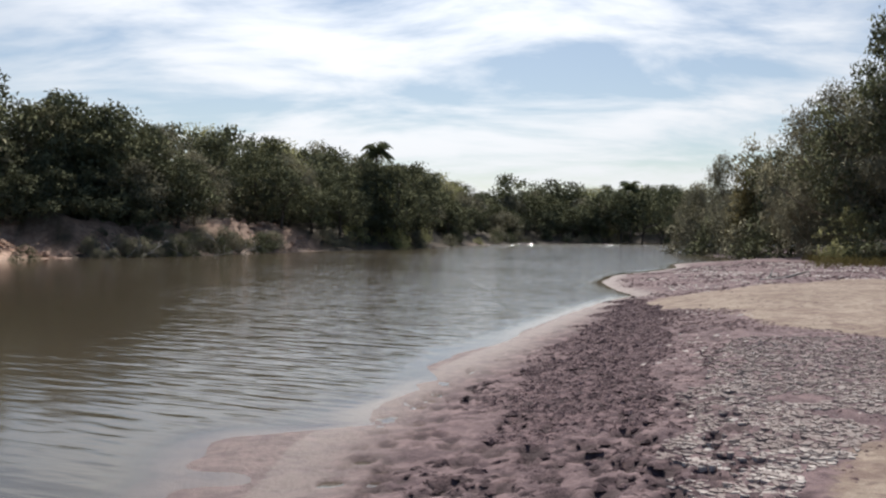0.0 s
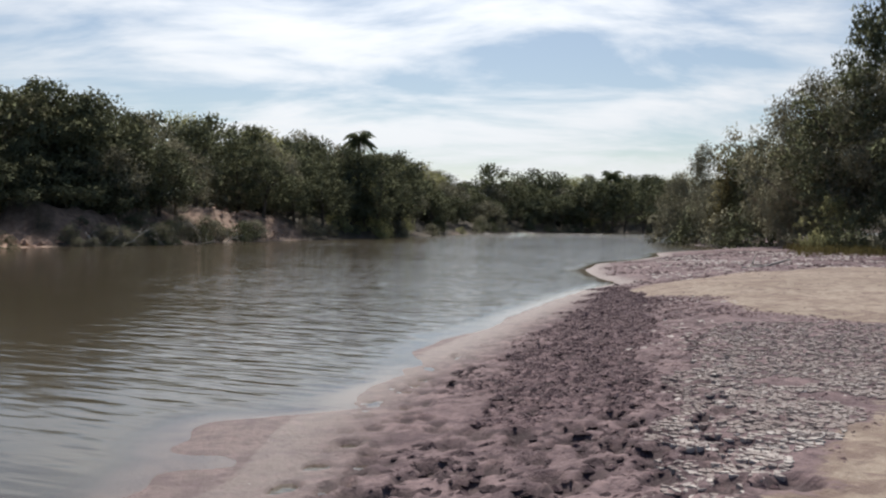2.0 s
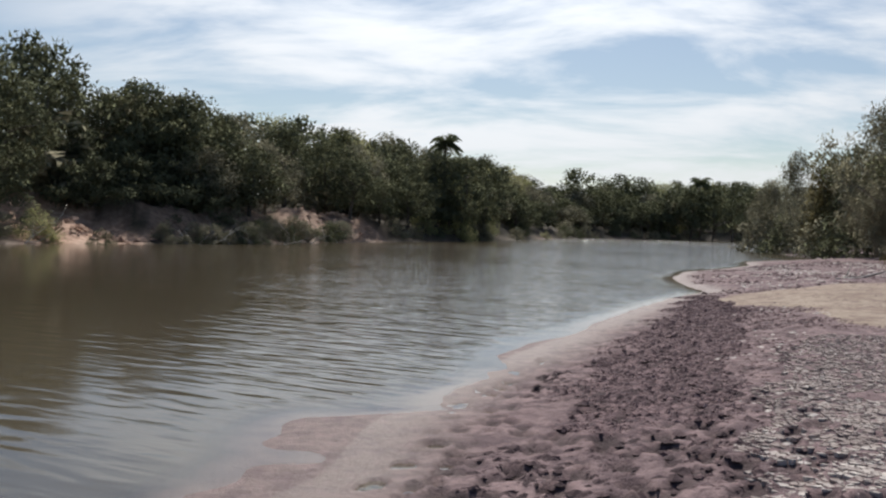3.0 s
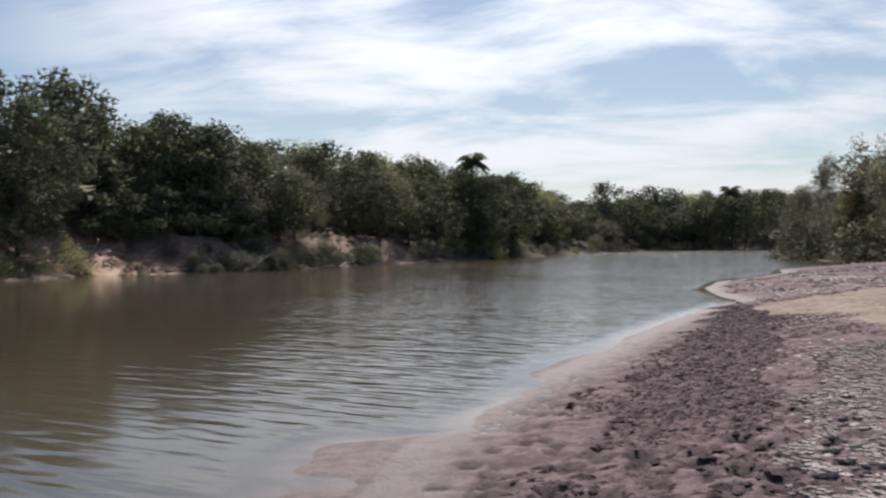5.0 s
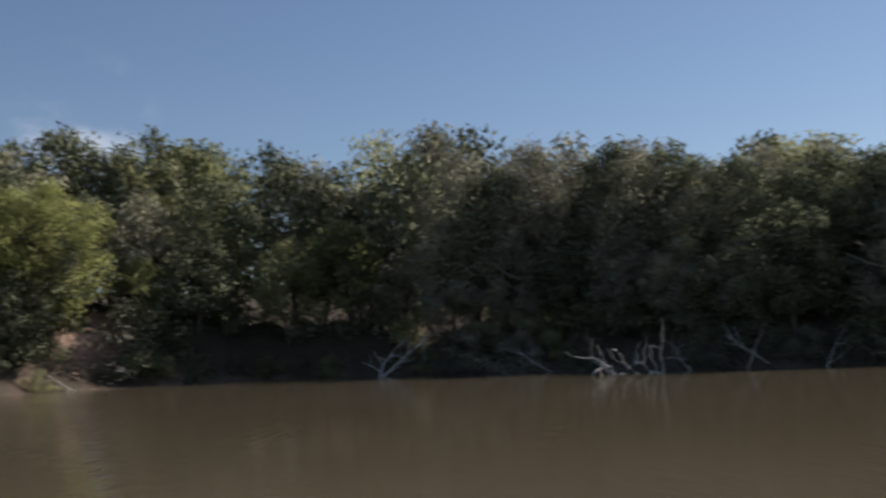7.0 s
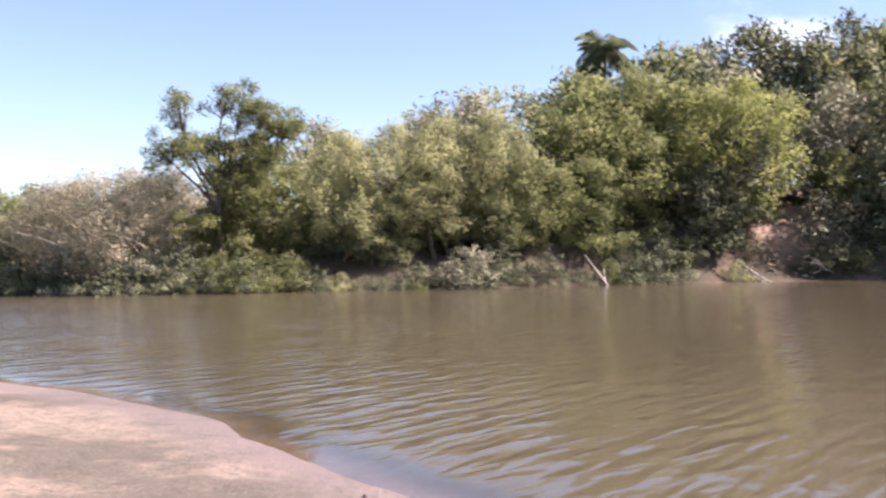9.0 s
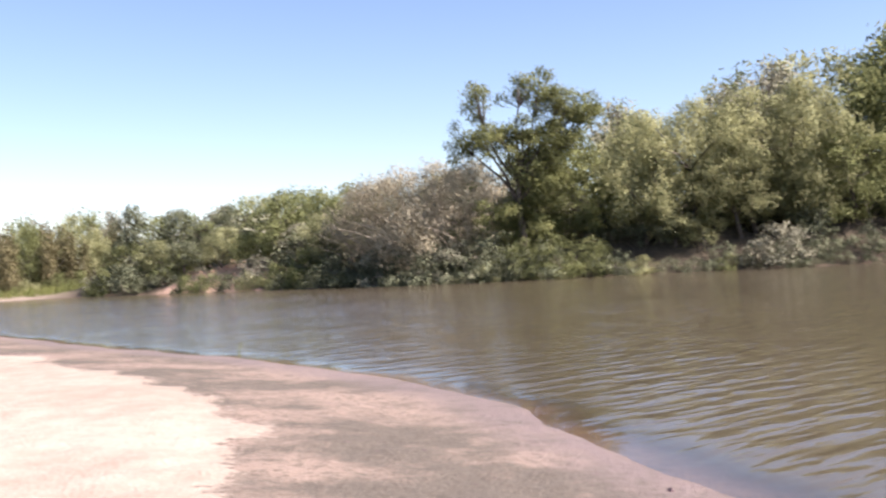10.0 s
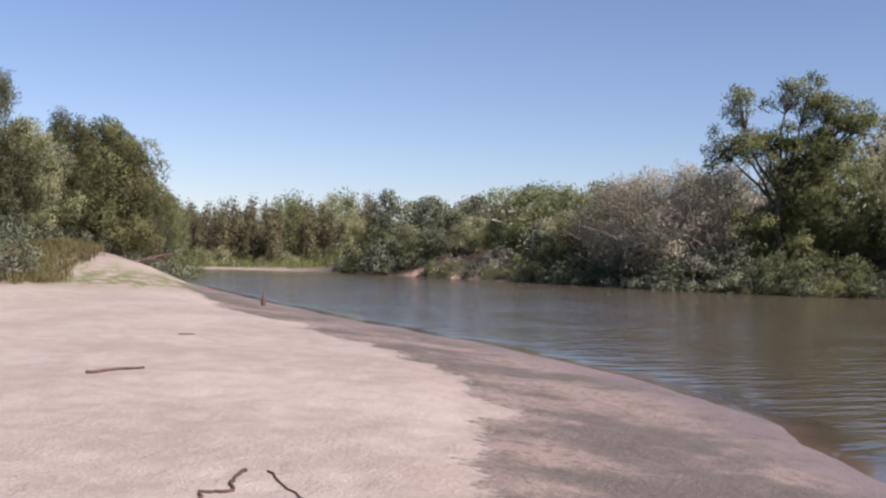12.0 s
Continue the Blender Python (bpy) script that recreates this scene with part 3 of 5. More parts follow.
lee = 1.0 - 0.72 * step(8.0, 21.0, bearing) * step(80.0, 62.0, bearing) - 0.28 * step(80.0, 90.0, bearing)  # water in the lee of the high wood
layer.data.foreach_set("value", lee * (1.0 - 0.5 * np.exp(-((wx + 32) ** 2 + (wy - 35) ** 2) / 34.0**2) - 0.3 * np.exp(-((wx + 12) ** 2 + (wy - 45) ** 2) / 16.0**2) + 1.8 * np.exp(-(((wy - 170) / 32.0) ** 2)) * (wx > -20) - 0.35 * np.exp(-((wx + 16) ** 2 + (wy - 10) ** 2) / 12.0**2) + 2.2 * np.exp(-((wx + 48) ** 2 + (wy + 44) ** 2) / 25.0**2)))
water = tagged(new("water", water_mesh), "silty brown river water with small wind ripples", "river", kind="structure")

# ---- trees ----


def trunk_mesh(rng, height, radius, limbs, spread, lean=0.1, base=0.0, bark=BARK):
    verts, faces = [], []
    stem = wander(rng, (0, 0, base - 0.4), (rng.uniform(-lean, lean), rng.uniform(-lean, lean), 1), height * 0.75, 6, 0.10)
    tube(verts, faces, stem, [radius * (1.25 - 0.17 * k) for k in range(7)], 7)
    for k in range(limbs):
        at = stem[rng.randint(2, 5)]
        w = 2 * math.pi * (k + rng.random() * 0.6) / limbs
        path = wander(rng, at, (math.cos(w) * spread, math.sin(w) * spread, rng.uniform(0.35, 1.0)), height * rng.uniform(0.3, 0.48), 5, 0.28)
        tube(verts, faces, path, [radius * (0.55 - 0.09 * j) for j in range(6)], 5)
    return mesh_of("trunk", verts, faces, bark, smooth=True)


def dome_lobes(rng, height, width, low, count, flat=1.0, size=(0.15, 0.25)):
    """Lobes over a dome from the height low to the top."""
    out = []
    for k in range(count):
        w, f = rng.uniform(0, 2 * math.pi), (k + rng.random()) / count
        z = low + (height - low) * (0.12 + 0.80 * f)
        r = width * 0.5 * math.sqrt(max(0.02, 1 - (2 * (f - 0.38)) ** 2 * 0.75)) * rng.uniform(0.45, 0.9)
        s = width * rng.uniform(*size)
        out.append((math.cos(w) * r, math.sin(w) * r, z - s * 0.5, s, s, s * rng.uniform(0.65, 0.95) * flat))
    return out


def tree(name, label, category, trunk, crown_mesh):
    top = tagged(new(name), label, category)
    part("trunk", trunk, top)
    part("crown", crown_mesh, top)
    return top


def crown_of(seed, lobes, count, size, mat, **shape):
    v, f, turn = leaves(np.random.default_rng(seed), lobes, count, size, **shape)
    me = mesh_of("crown", v, f, LEAF[mat], True)
    me.normals_split_custom_set_from_vertices(turn.tolist())
    return me


TONE = {"dark": "dark green", "green": "green", "olive": "olive", "grey": "greyish", "wood": "brownish olive", "yellow": "yellow-green"}
FINE = ((9800, 0.22), (4700, 0.30), (2000, 0.41), (24000, 0.14))  # leaves and their size: near, middle, far, nearest


def broad_tree(seed, mat="dark", light=0):
    rng = random.Random(seed)
    lobes = dome_lobes(rng, 10, 8.5, 1.6, 30, size=(0.07, 0.125)) + dome_lobes(rng, 9.9, 9.2, 1.6, 30, size=(0.055, 0.11)) + dome_lobes(rng, 8.6, 4.6, 1.6, 7, size=(0.22, 0.30))
    if light == 2:
        lobes = [q for q in lobes if q[2] > 2.6]
    return tree("broadleaf_tree", f"broadleaf tree with a dense rounded {TONE[mat]} crown", "tree",
                trunk_mesh(rng, 9, 0.22, 6, 0.8), crown_of(seed, lobes, FINE[light][0], FINE[light][1], mat, narrow=0.6, shell=0.8))


def willow_tree(seed, mat="olive", light=0):
    rng = random.Random(seed)
    lobes = [(x, y, z, a, b, c * 1.35) for x, y, z, a, b, c in dome_lobes(rng, 9.0, 7.5, 1.3, 30, size=(0.06, 0.115)) + dome_lobes(rng, 9.0, 8.3, 1.5, 26, size=(0.05, 0.10)) + dome_lobes(rng, 7.8, 4.2, 0.8, 7, size=(0.20, 0.28))]
    if light == 2:
        lobes = [q for q in lobes if q[2] > 2.4]
    return tree("willow_tree", f"feathery willow tree with drooping {TONE[mat]} foliage", "tree",
                trunk_mesh(rng, 9, 0.15, 9, 0.8, 0.25, bark=TWIG if mat == "grey" else BARK), crown_of(seed, lobes, int(FINE[light][0] * 1.15), FINE[light][1] * 1.15, mat, narrow=0.30, droop=0.6, shell=0.75, clump=10))


def plume_tree(seed, mat="green"):
    """Slender upright crowns, as of young willows in a stand."""
    rng = random.Random(seed)
    lobes = []
    for k in range(7):
        w, r, h = rng.uniform(0, 6.28), rng.uniform(0, 2.3), rng.uniform(6.0, 9.6)
        for j in range(4):
            f = (j + 0.6) / 4.3
            s = 1.25 - 0.75 * f
            lobes.append((math.cos(w) * r + rng.uniform(-0.3, 0.3), math.sin(w) * r + rng.uniform(-0.3, 0.3), 0.7 + (h - 1.3) * f, s, s, 1.15))
    return tree("young_willow", "slender upright young willow in a dense stand", "tree",
                trunk_mesh(rng, 8, 0.12, 5, 0.4), crown_of(seed, lobes, 4600, 0.36, mat, narrow=0.42, droop=0.1, shell=0.6))


def shrub(seed, mat="olive", light=0):
    rng = random.Random(seed)
    lobes = dome_lobes(rng, 3.6, 4.6, -0.3, 22, size=(0.08, 0.16)) + dome_lobes(rng, 2.8, 2.6, 0.0, 4) + [(rng.uniform(-2.2, 2.2), rng.uniform(-2.2, 2.2), rng.uniform(0.2, 0.8), 0.7, 0.7, 0.6) for _ in range(6)]
    return tree("undergrowth_bush" if light == 2 else "river_shrub", "dark bush of the undergrowth inside the wood" if light == 2 else f"bushy {TONE[mat]} shrub overhanging the river bank", "shrub",
                trunk_mesh(rng, 3, 0.06, 9 - 3 * light, 1.3, 0.4, bark=TWIG), crown_of(seed, lobes, (3300, 1300, 400)[light], (0.17, 0.31, 0.62)[light], mat, narrow=0.48, droop=0.25, shell=0.65))


def twiggy_bush(seed, count=13000, size=0.20, mat="dry"):
    """A half-bare bush: many thin rods and few dry leaves."""
    rng = random.Random(seed)
    verts, faces = [], []
    for k in range(70):
        w, r = rng.uniform(0, 6.28), rng.uniform(0.1, 1.0)
        path = wander(rng, (math.cos(w) * r, math.sin(w) * r, -0.3), (math.cos(w) * rng.uniform(0.1, 0.9), math.sin(w) * rng.uniform(0.1, 0.9), 1.0), rng.uniform(3.5, 6.5), 5, 0.25, 0.05)
        tube(verts, faces, path, [0.045, 0.038, 0.03, 0.024, 0.016, 0.008], 3)
    lobes = [(x, y, z, a, b, c * 1.2) for x, y, z, a, b, c in dome_lobes(rng, 6.4, 6.5, 0.2, 22)]
    return tree("dry_bush", "half-bare greyish brown bush of thin rods", "shrub", mesh_of("trunk", verts, faces, TWIG), crown_of(seed, lobes, count, size, mat, narrow=0.26, droop=-0.2, shell=0.72))


OPEN_AT = (-70.6, -28.1)


def open_tree(seed):
    """A tall tree whose clumps of leaves stand apart on visible limbs; +x is the side of its long low limb."""
    rng = random.Random(seed)
    foot = ground_z(*OPEN_AT)
    verts, faces = [], []
    stem = wander(rng, (0, 0, -0.5), (0.05, 0, 1), 8.6 - foot, 6, 0.06)
    tube(verts, faces, stem, [0.34, 0.32, 0.29, 0.26, 0.22, 0.18, 0.13], 8)
    lobes = []
    # clumps: joint on the stem, across, towards the viewer, height over the water, breadth, height of the clump, pieces
    clumps = ((5, 3.1, 0.5, 13.3, 1.0, 1.35, 7), (4, 4.2, 0.0, 10.4, 1.0, 0.65, 6), (6, 0.0, -0.4, 14.5, 0.95, 0.85, 6), (6, -1.6, 0.3, 13.4, 1.25, 1.15, 9), (6, -2.9, 0.5, 12.4, 1.1, 0.9, 7), (5, -4.1, -0.2, 12.3, 0.7, 0.6, 4),
              (5, -5.4, 0.2, 12.5, 0.5, 0.65, 4), (4, 2.8, 0.6, 10.5, 1.0, 0.6, 6), (5, 1.4, 0.8, 10.7, 1.0, 0.65, 6), (5, -0.2, 0.9, 10.9, 1.0, 0.8, 6), (5, -2.2, 0.8, 10.6, 1.1, 0.8, 6), (4, -4.0, 0.3, 10.4, 1.0, 0.8, 6))
    for k, x, y, z, wide, high, count in clumps:
        a, b = Vector(stem[k]), Vector((x, y, z - foot))
        path = [a.lerp(b, j / 5) + Vector((rng.uniform(-0.2, 0.2), rng.uniform(-0.2, 0.2), (0.2 if z < 11 else -0.5) * math.sin(math.pi * j / 5))) for j in range(6)]
        tube(verts, faces, path, [0.16, 0.135, 0.11, 0.085, 0.06, 0.035], 5)
        for j in range(count + 7):
            s = rng.uniform(0.28, 0.62)
            at = Vector((x + rng.gauss(0, wide * 0.68), y + rng.gauss(0, 0.9), z - foot + rng.gauss(0, high * 0.72)))
            tube(verts, faces, [path[4], path[4].lerp(at, 0.6) + Vector((0, 0, 0.1)), at], [0.05, 0.035, 0.015], 4)
            lobes.append((*at, s * 1.25, s * 1.1, s * 0.8))
    for _ in range(80):
        s = rng.uniform(0.45, 0.95)
        lobes.append((rng.gauss(-1.0, 2.1), rng.gauss(0, 1.5), rng.uniform(3.4, 11.2) - foot, s, s, s * 0.7))
    return tree("tall_open_tree", "tall open-crowned tree with leaf clumps on bare limbs", "tree", mesh_of("trunk", verts, faces, BARK, True), crown_of(seed, lobes, 40000, 0.19, "open", narrow=0.5, shell=0.6))


def bare_tree(seed):
    """A leafless top of fine twigs."""
    rng = random.Random(seed)
    top = tagged(new("bare_tree"), "leafless small tree with fine grey twigs", "tree")
    part("trunk", trunk_mesh(rng, 10, 0.10, 10, 0.5, bark=TWIG), top)
    verts, faces = [], []
    for k in range(46):
        w = rng.uniform(0, 6.28)
        tube(verts, faces, wander(rng, (rng.gauss(0, 0.4), rng.gauss(0, 0.4), rng.uniform(5.5, 7.5)), (math.cos(w) * 0.6, math.sin(w) * 0.6, 1.0), rng.uniform(1.2, 2.6), 4, 0.3), [0.04, 0.032, 0.024, 0.016, 0.01], 3)
    part("twigs", mesh_of("twigs", verts, faces, TWIG), top)
    return top


def palm(seed, tall=9.0):
    """A feather palm: ringed trunk, arching fronds with leaflets on both sides."""
    rng = random.Random(seed)
    top = tagged(new("palm_tree"), "slender feather palm with an arching crown", "palm")
    verts, faces = [], []
    stem = [Vector((0.25 * math.sin(k * 0.5), 0, -0.3 + (tall + 0.3) * k / 12)) for k in range(13)]
    tube(verts, faces, stem, [0.20 - 0.006 * k + 0.012 * (k % 2) for k in range(13)], 8)
    part("trunk", mesh_of("trunk", verts, faces, BARK, True), top)
    for k in range(34):
        verts, faces = [], []
        w, lift, long = k * 2.4 + rng.uniform(-0.2, 0.2), rng.uniform(-0.7, 1.45), rng.uniform(1.7, 2.5)
        rib, p = [], stem[-1].copy()
        for j in range(9):
            tilt = lift - (0.16 + 0.12 * (lift > 0.4)) * j
            rib.append(p.copy())
            p = p + Vector((math.cos(w) * math.cos(tilt), math.sin(w) * math.cos(tilt), math.sin(tilt))) * long / 8
        tube(verts, faces, rib, [0.035 - 0.0035 * j for j in range(9)], 3)
        side = Vector((-math.sin(w), math.cos(w), 0))
        for j in range(1, 9):
            for half in (0, 0.33, 0.66):
                a = rib[j - 1].lerp(rib[j], half + 0.25)
                for s in (-1, 1):
                    reach_ = 0.85 * math.sin(0.5 + 2.3 * (j + half) / 9)
                    tip = a + side * s * reach_ * 0.75 + Vector((math.cos(w) * 0.25, math.sin(w) * 0.25, -0.55 * reach_))
                    b = len(verts)
                    verts.extend([a, a.lerp(tip, 0.5) + Vector((math.cos(w), math.sin(w), 0.3)) * 0.06, tip, a.lerp(tip, 0.5) - Vector((math.cos(w), math.sin(w), 0)) * 0.06])
                    faces.append((b, b + 1, b + 2, b + 3))
        part("frond", mesh_of("frond", verts, faces, LEAF["palm"]), top)
    return top


KINDS = {
    "broad": ([broad_tree(11), broad_tree(12), broad_tree(13, "green")], 10.0),
    "broad_green": ([broad_tree(14, "green"), broad_tree(15, "green")], 10.0),
    "willow": ([willow_tree(21), willow_tree(22, "grey"), willow_tree(23, "green")], 9.0),
    "olive": ([willow_tree(36, "olive"), willow_tree(37, "olive")], 9.0),
    "mid_olive": ([willow_tree(38, "olive", 1), willow_tree(39, "olive", 1)], 9.0),
    "grey": ([willow_tree(24, "grey"), willow_tree(25, "grey")], 9.0),
    "plume": ([plume_tree(31, "stand"), plume_tree(32, "stand")], 9.5),
    "mid_broad": ([broad_tree(16, "dark", 1), broad_tree(10, "dark", 1), broad_tree(17, "green", 1)], 10.0),
    "mid_broad_green": ([broad_tree(9, "green", 1), broad_tree(8, "green", 1)], 10.0),
    "mid_willow": ([willow_tree(26, "olive", 1), willow_tree(27, "grey", 1), willow_tree(28, "green", 1)], 9.0),
    "mid_grey": ([willow_tree(29, "grey", 1), willow_tree(30, "grey", 1)], 9.0),
    "back_broad": ([broad_tree(6, "dark", 2), broad_tree(7, "green", 2)], 10.0),
    "back_willow": ([willow_tree(66, "olive", 2), willow_tree(67, "grey", 2), willow_tree(68, "green", 2)], 9.0),
    "bushy": ([broad_tree(18, "wood", 3), willow_tree(19, "wood", 3), broad_tree(20, "olive", 3)], 10.0),
    "under": ([shrub(45, "dark", 2), shrub(46, "grey", 2)], 3.8),
    "shrub": ([shrub(41), shrub(42, "green"), shrub(43, "grey"), shrub(44, "dark")], 3.8),
    "mid_shrub": ([shrub(47, "olive", 1), shrub(48, "green", 1), shrub(49, "grey", 1), shrub(50, "dark", 1)], 3.8),
    "dry": ([twiggy_bush(51), twiggy_bush(52)], 6.4),
    "scrub": ([twiggy_bush(53, 3600, 0.36, "grey"), twiggy_bush(54, 3600, 0.36, "grey")], 6.4),
    "yellow": ([willow_tree(61, "yellow")], 9.0),
    "open": ([open_tree(71)], 15.0),
    "bare": ([bare_tree(55)], 9.3),
    "palm": ([palm(81, 9.0)], 10.0),
}
used = set()
GROUPS = {"shrub": "shrubs along the river", "mid_shrub": "shrubs along the river", "under": "bushes in the wood", "palm": "palms", "dry": "dry bushes"}
trng = random.Random(77)


def plant(kind, x, y, tall, wide=None, pick=None, turn=None, sink=0.1):
    """Stands a tree of that kind on the ground, tall metres high and wide times as broad as it is by itself."""
    d = math.hypot(x, y)
    if d > 128 and kind in ("broad", "broad_green", "willow", "grey"):
        pick = pick if kind.endswith("_green") or y < 0 else 0 if kind == "broad" else 1
        kind = "back_broad" if kind.startswith("broad") else "back_willow"
    elif d > 79 and "mid_" + kind in KINDS:
        kind = "mid_" + kind
    protos, own = KINDS[kind]
    pick = pick if pick is None else pick % len(protos)
    ob = protos[trng.randrange(len(protos)) if pick is None else pick]
    k = tall / own
    w = k if wide is None else wide * k
    m = Matrix.LocRotScale((x, y, ground_z(x, y) - sink), Euler((0, 0, trng.uniform(0, 6.28) if turn is None else turn)), (w, w, k))
    if ob.name not in used:
        used.add(ob.name)
        ob.matrix_basis = m
    else:
        ob = copy_thing_scaled(ob, m)
    tagged(ob, group=GROUPS.get(kind, "trees along the river"))
    return ob


def copy_thing_scaled(ob, m):
    keep_scale = ob.scale.copy()
    ob.scale = (1, 1, 1)
    made = copy_thing(ob, m)
    ob.scale = keep_scale
    return made


def polar(az, d):
    return -d * math.sin(radians(az)), d * math.cos(radians(az))


SKYLINE = [(-16, 2.4), (-12, 2.6), (-9, 2.6), (-7.7, 2.4), (-2.4, 2.3), (-1.4, 2.5), (0.3, 3.0), (1.6, 3.6), (2.9, 3.7), (6.3, 4.55), (9, 4.95), (11.6, 5.3), (13.5, 5.6), (16.5, 5.9),
           (24, 6.9), (26, 8.5), (29.4, 8.4), (32.6, 9.5), (37, 9.8), (43, 9.8), (46.7, 10.0), (50, 11.2), (55, 11.5), (59.6, 11.5), (65, 11.8), (70, 11.5), (76, 11.2), (80, 11.4),
           (84.3, 11.0), (88, 10.3), (92, 10.4), (94, 9.8), (96.2, 9.2), (100.4, 8.6), (105.6, 7.8), (110, 6.2), (115, 5.0), (119, 4.5), (124, 4.1), (129, 3.5), (134, 3.4), (137, 3.3)]


def skyline(az):
    return float(np.interp(az, [a for a, _ in SKYLINE], [e for _, e in SKYLINE]))


def along_shore(line, first, last, gap):
    """Points and inland directions every gap metres between two vertices of a shoreline, the land to the right."""
    rest = 0.0
    for (ax, ay), (bx, by) in zip(line[first:last], line[first + 1:last + 1]):
        long = math.hypot(bx - ax, by - ay)
        ux, uy = (bx - ax) / long, (by - ay) / long
        while rest < long:
            yield ax + ux * rest, ay + uy * rest, uy, -ux
            rest += gap * trng.uniform(0.75, 1.25)
        rest -= long


def kind_at(az, row):
    """Which trees grow where on the far bank."""
    r = trng.random()
    if az < 8:
        return "broad" if r < 0.75 else "willow"
    if az < 26:
        return "broad" if r < 0.6 else ("willow" if r < 0.75 else "grey")
    if az < 42:
        return "broad" if r < 0.65 else "grey"
    if az < 66:
        return "grey" if r < 0.6 else ("broad" if r < 0.72 else "willow")
    if az < 90:
        return "broad" if r < 0.45 else ("broad_green" if r < 0.65 else "willow" if r < 0.85 else "grey")
    if az < 107:
        return ("olive" if r < 0.68 else "willow" if r < 0.9 else "grey") if az > 94 else ("willow" if r < 0.65 else "broad_green")
    return "broad_green" if r < 0.45 else ("broad" if r < 0.65 else "willow")


# rows of wood on the far bank, the front rows lower than those behind
for inland, gap, low, high in ((4.0, 5.2, 0.46, 0.74), (8.5, 6.0, 0.70, 0.97), (14.5, 6.2, 0.93, 1.07), (22.0, 10.0, 1.0, 1.09)):
    for x, y, nx, ny in along_shore(FAR_SHORE, 1, 24, gap):
        off = inland + trng.uniform(-1.3, 1.3)
        x, y = x + nx * off, y + ny * off
        d, az = math.hypot(x, y), math.degrees(math.atan2(-x, y))
        if d > 150 and trng.random() < 0.25:
            continue
        if inland < 6 and ( 78.6 < az < 82.0 or 8 < az < 12.5 and trng.random() < 0.5):
            continue
        if 18.8 < az < 26.3 and inland < 13 or 113.5 < az < 121.5 and inland < 12:
            continue
        top = EYE + d * math.tan(radians(skyline(az))) * 1.05 * trng.uniform(low, high)
        tall = top - ground_z(x, y)
        if tall > 2.0:
            kind = kind_at(az, inland)
            if inland > 12:
                kind = "back_broad" if kind.startswith("broad") else "back_willow"
            plant(kind, x, y, tall, wide=min(1.5, max(0.75, 1.02 * (9.0 / tall) ** 0.5)) * (1.25 if d > 150 else 1.0), pick=None if az > 64 else 0 if kind == "back_broad" else trng.choice((0, 1)))

# shrubs hanging over the waterline, and a second belt above them
for first, last, gap, low, high in ((0.0, 2.0, 2.9, 1.6, 3.6), (2.6, 4.8, 4.2, 2.4, 4.4)):
    for x, y, nx, ny in along_shore(FAR_SHORE, 2, 24, gap):
        off = trng.uniform(first, last)
        x, y = x + nx * off, y + ny * off
        d, az = math.hypot(x, y), math.degrees(math.atan2(-x, y))
        if 19.8 < az < 25.8 or 6.5 < az < 19.8 and (first > 1 or trng.random() < 0.75) or 79.6 < az < 81.2 or 126.4 < az < 131.6 and trng.random() < 0.55 or d > 130 and trng.random() < 0.6:
            continue
        if 88 < az < 113 and trng.random() < 0.25:
            continue
        if first < 1 and (46.8 < az < 52.5 or 64 < az < 66.5):
            continue
        # beyond bearing 85 the lower belt's darker leaves imitate shaded recesses at its foot
        plant("shrub", x, y, trng.uniform(low, high) * (0.75 if az < 30 else 1.0), wide=trng.uniform(0.9, 1.4), pick=trng.choice((0, 2, 3, 3) if az < 85 else (3, 3, 3, 2, 1) if first < 1 else (0, 1, 1, 3, 3)))

# undergrowth that closes the wood behind
for inland in (11.0, 20.0):
    for x, y, nx, ny in along_shore(FAR_SHORE, 1, 24, 6.5):
        x, y = x + nx * (inland + trng.uniform(-1.5, 1.5)), y + ny * (inland + trng.uniform(-1.5, 1.5))
        if not 15.5 < math.degrees(math.atan2(-x, y)) < 26.2:
            plant("under", x, y, trng.uniform(3.2, 5.2), wide=1.4)
# low brush on the open clay
for k in range(34):
    az = 9.5 + 10.0 * k / 33 + trng.uniform(-0.2, 0.2)
    d = float(np.interp(az, [7, 10, 13.7, 16, 19.6, 23], [98, 89, 76.5, 73, 68.5, 65])) + trng.choice((0.8, 2.5, 4.5))
    plant("scrub" if k % 2 else "shrub", *polar(az, d), trng.uniform(0.7, 1.9), wide=trng.uniform(1.0, 1.5), pick=None if k % 2 else 2 + k // 2 % 2)

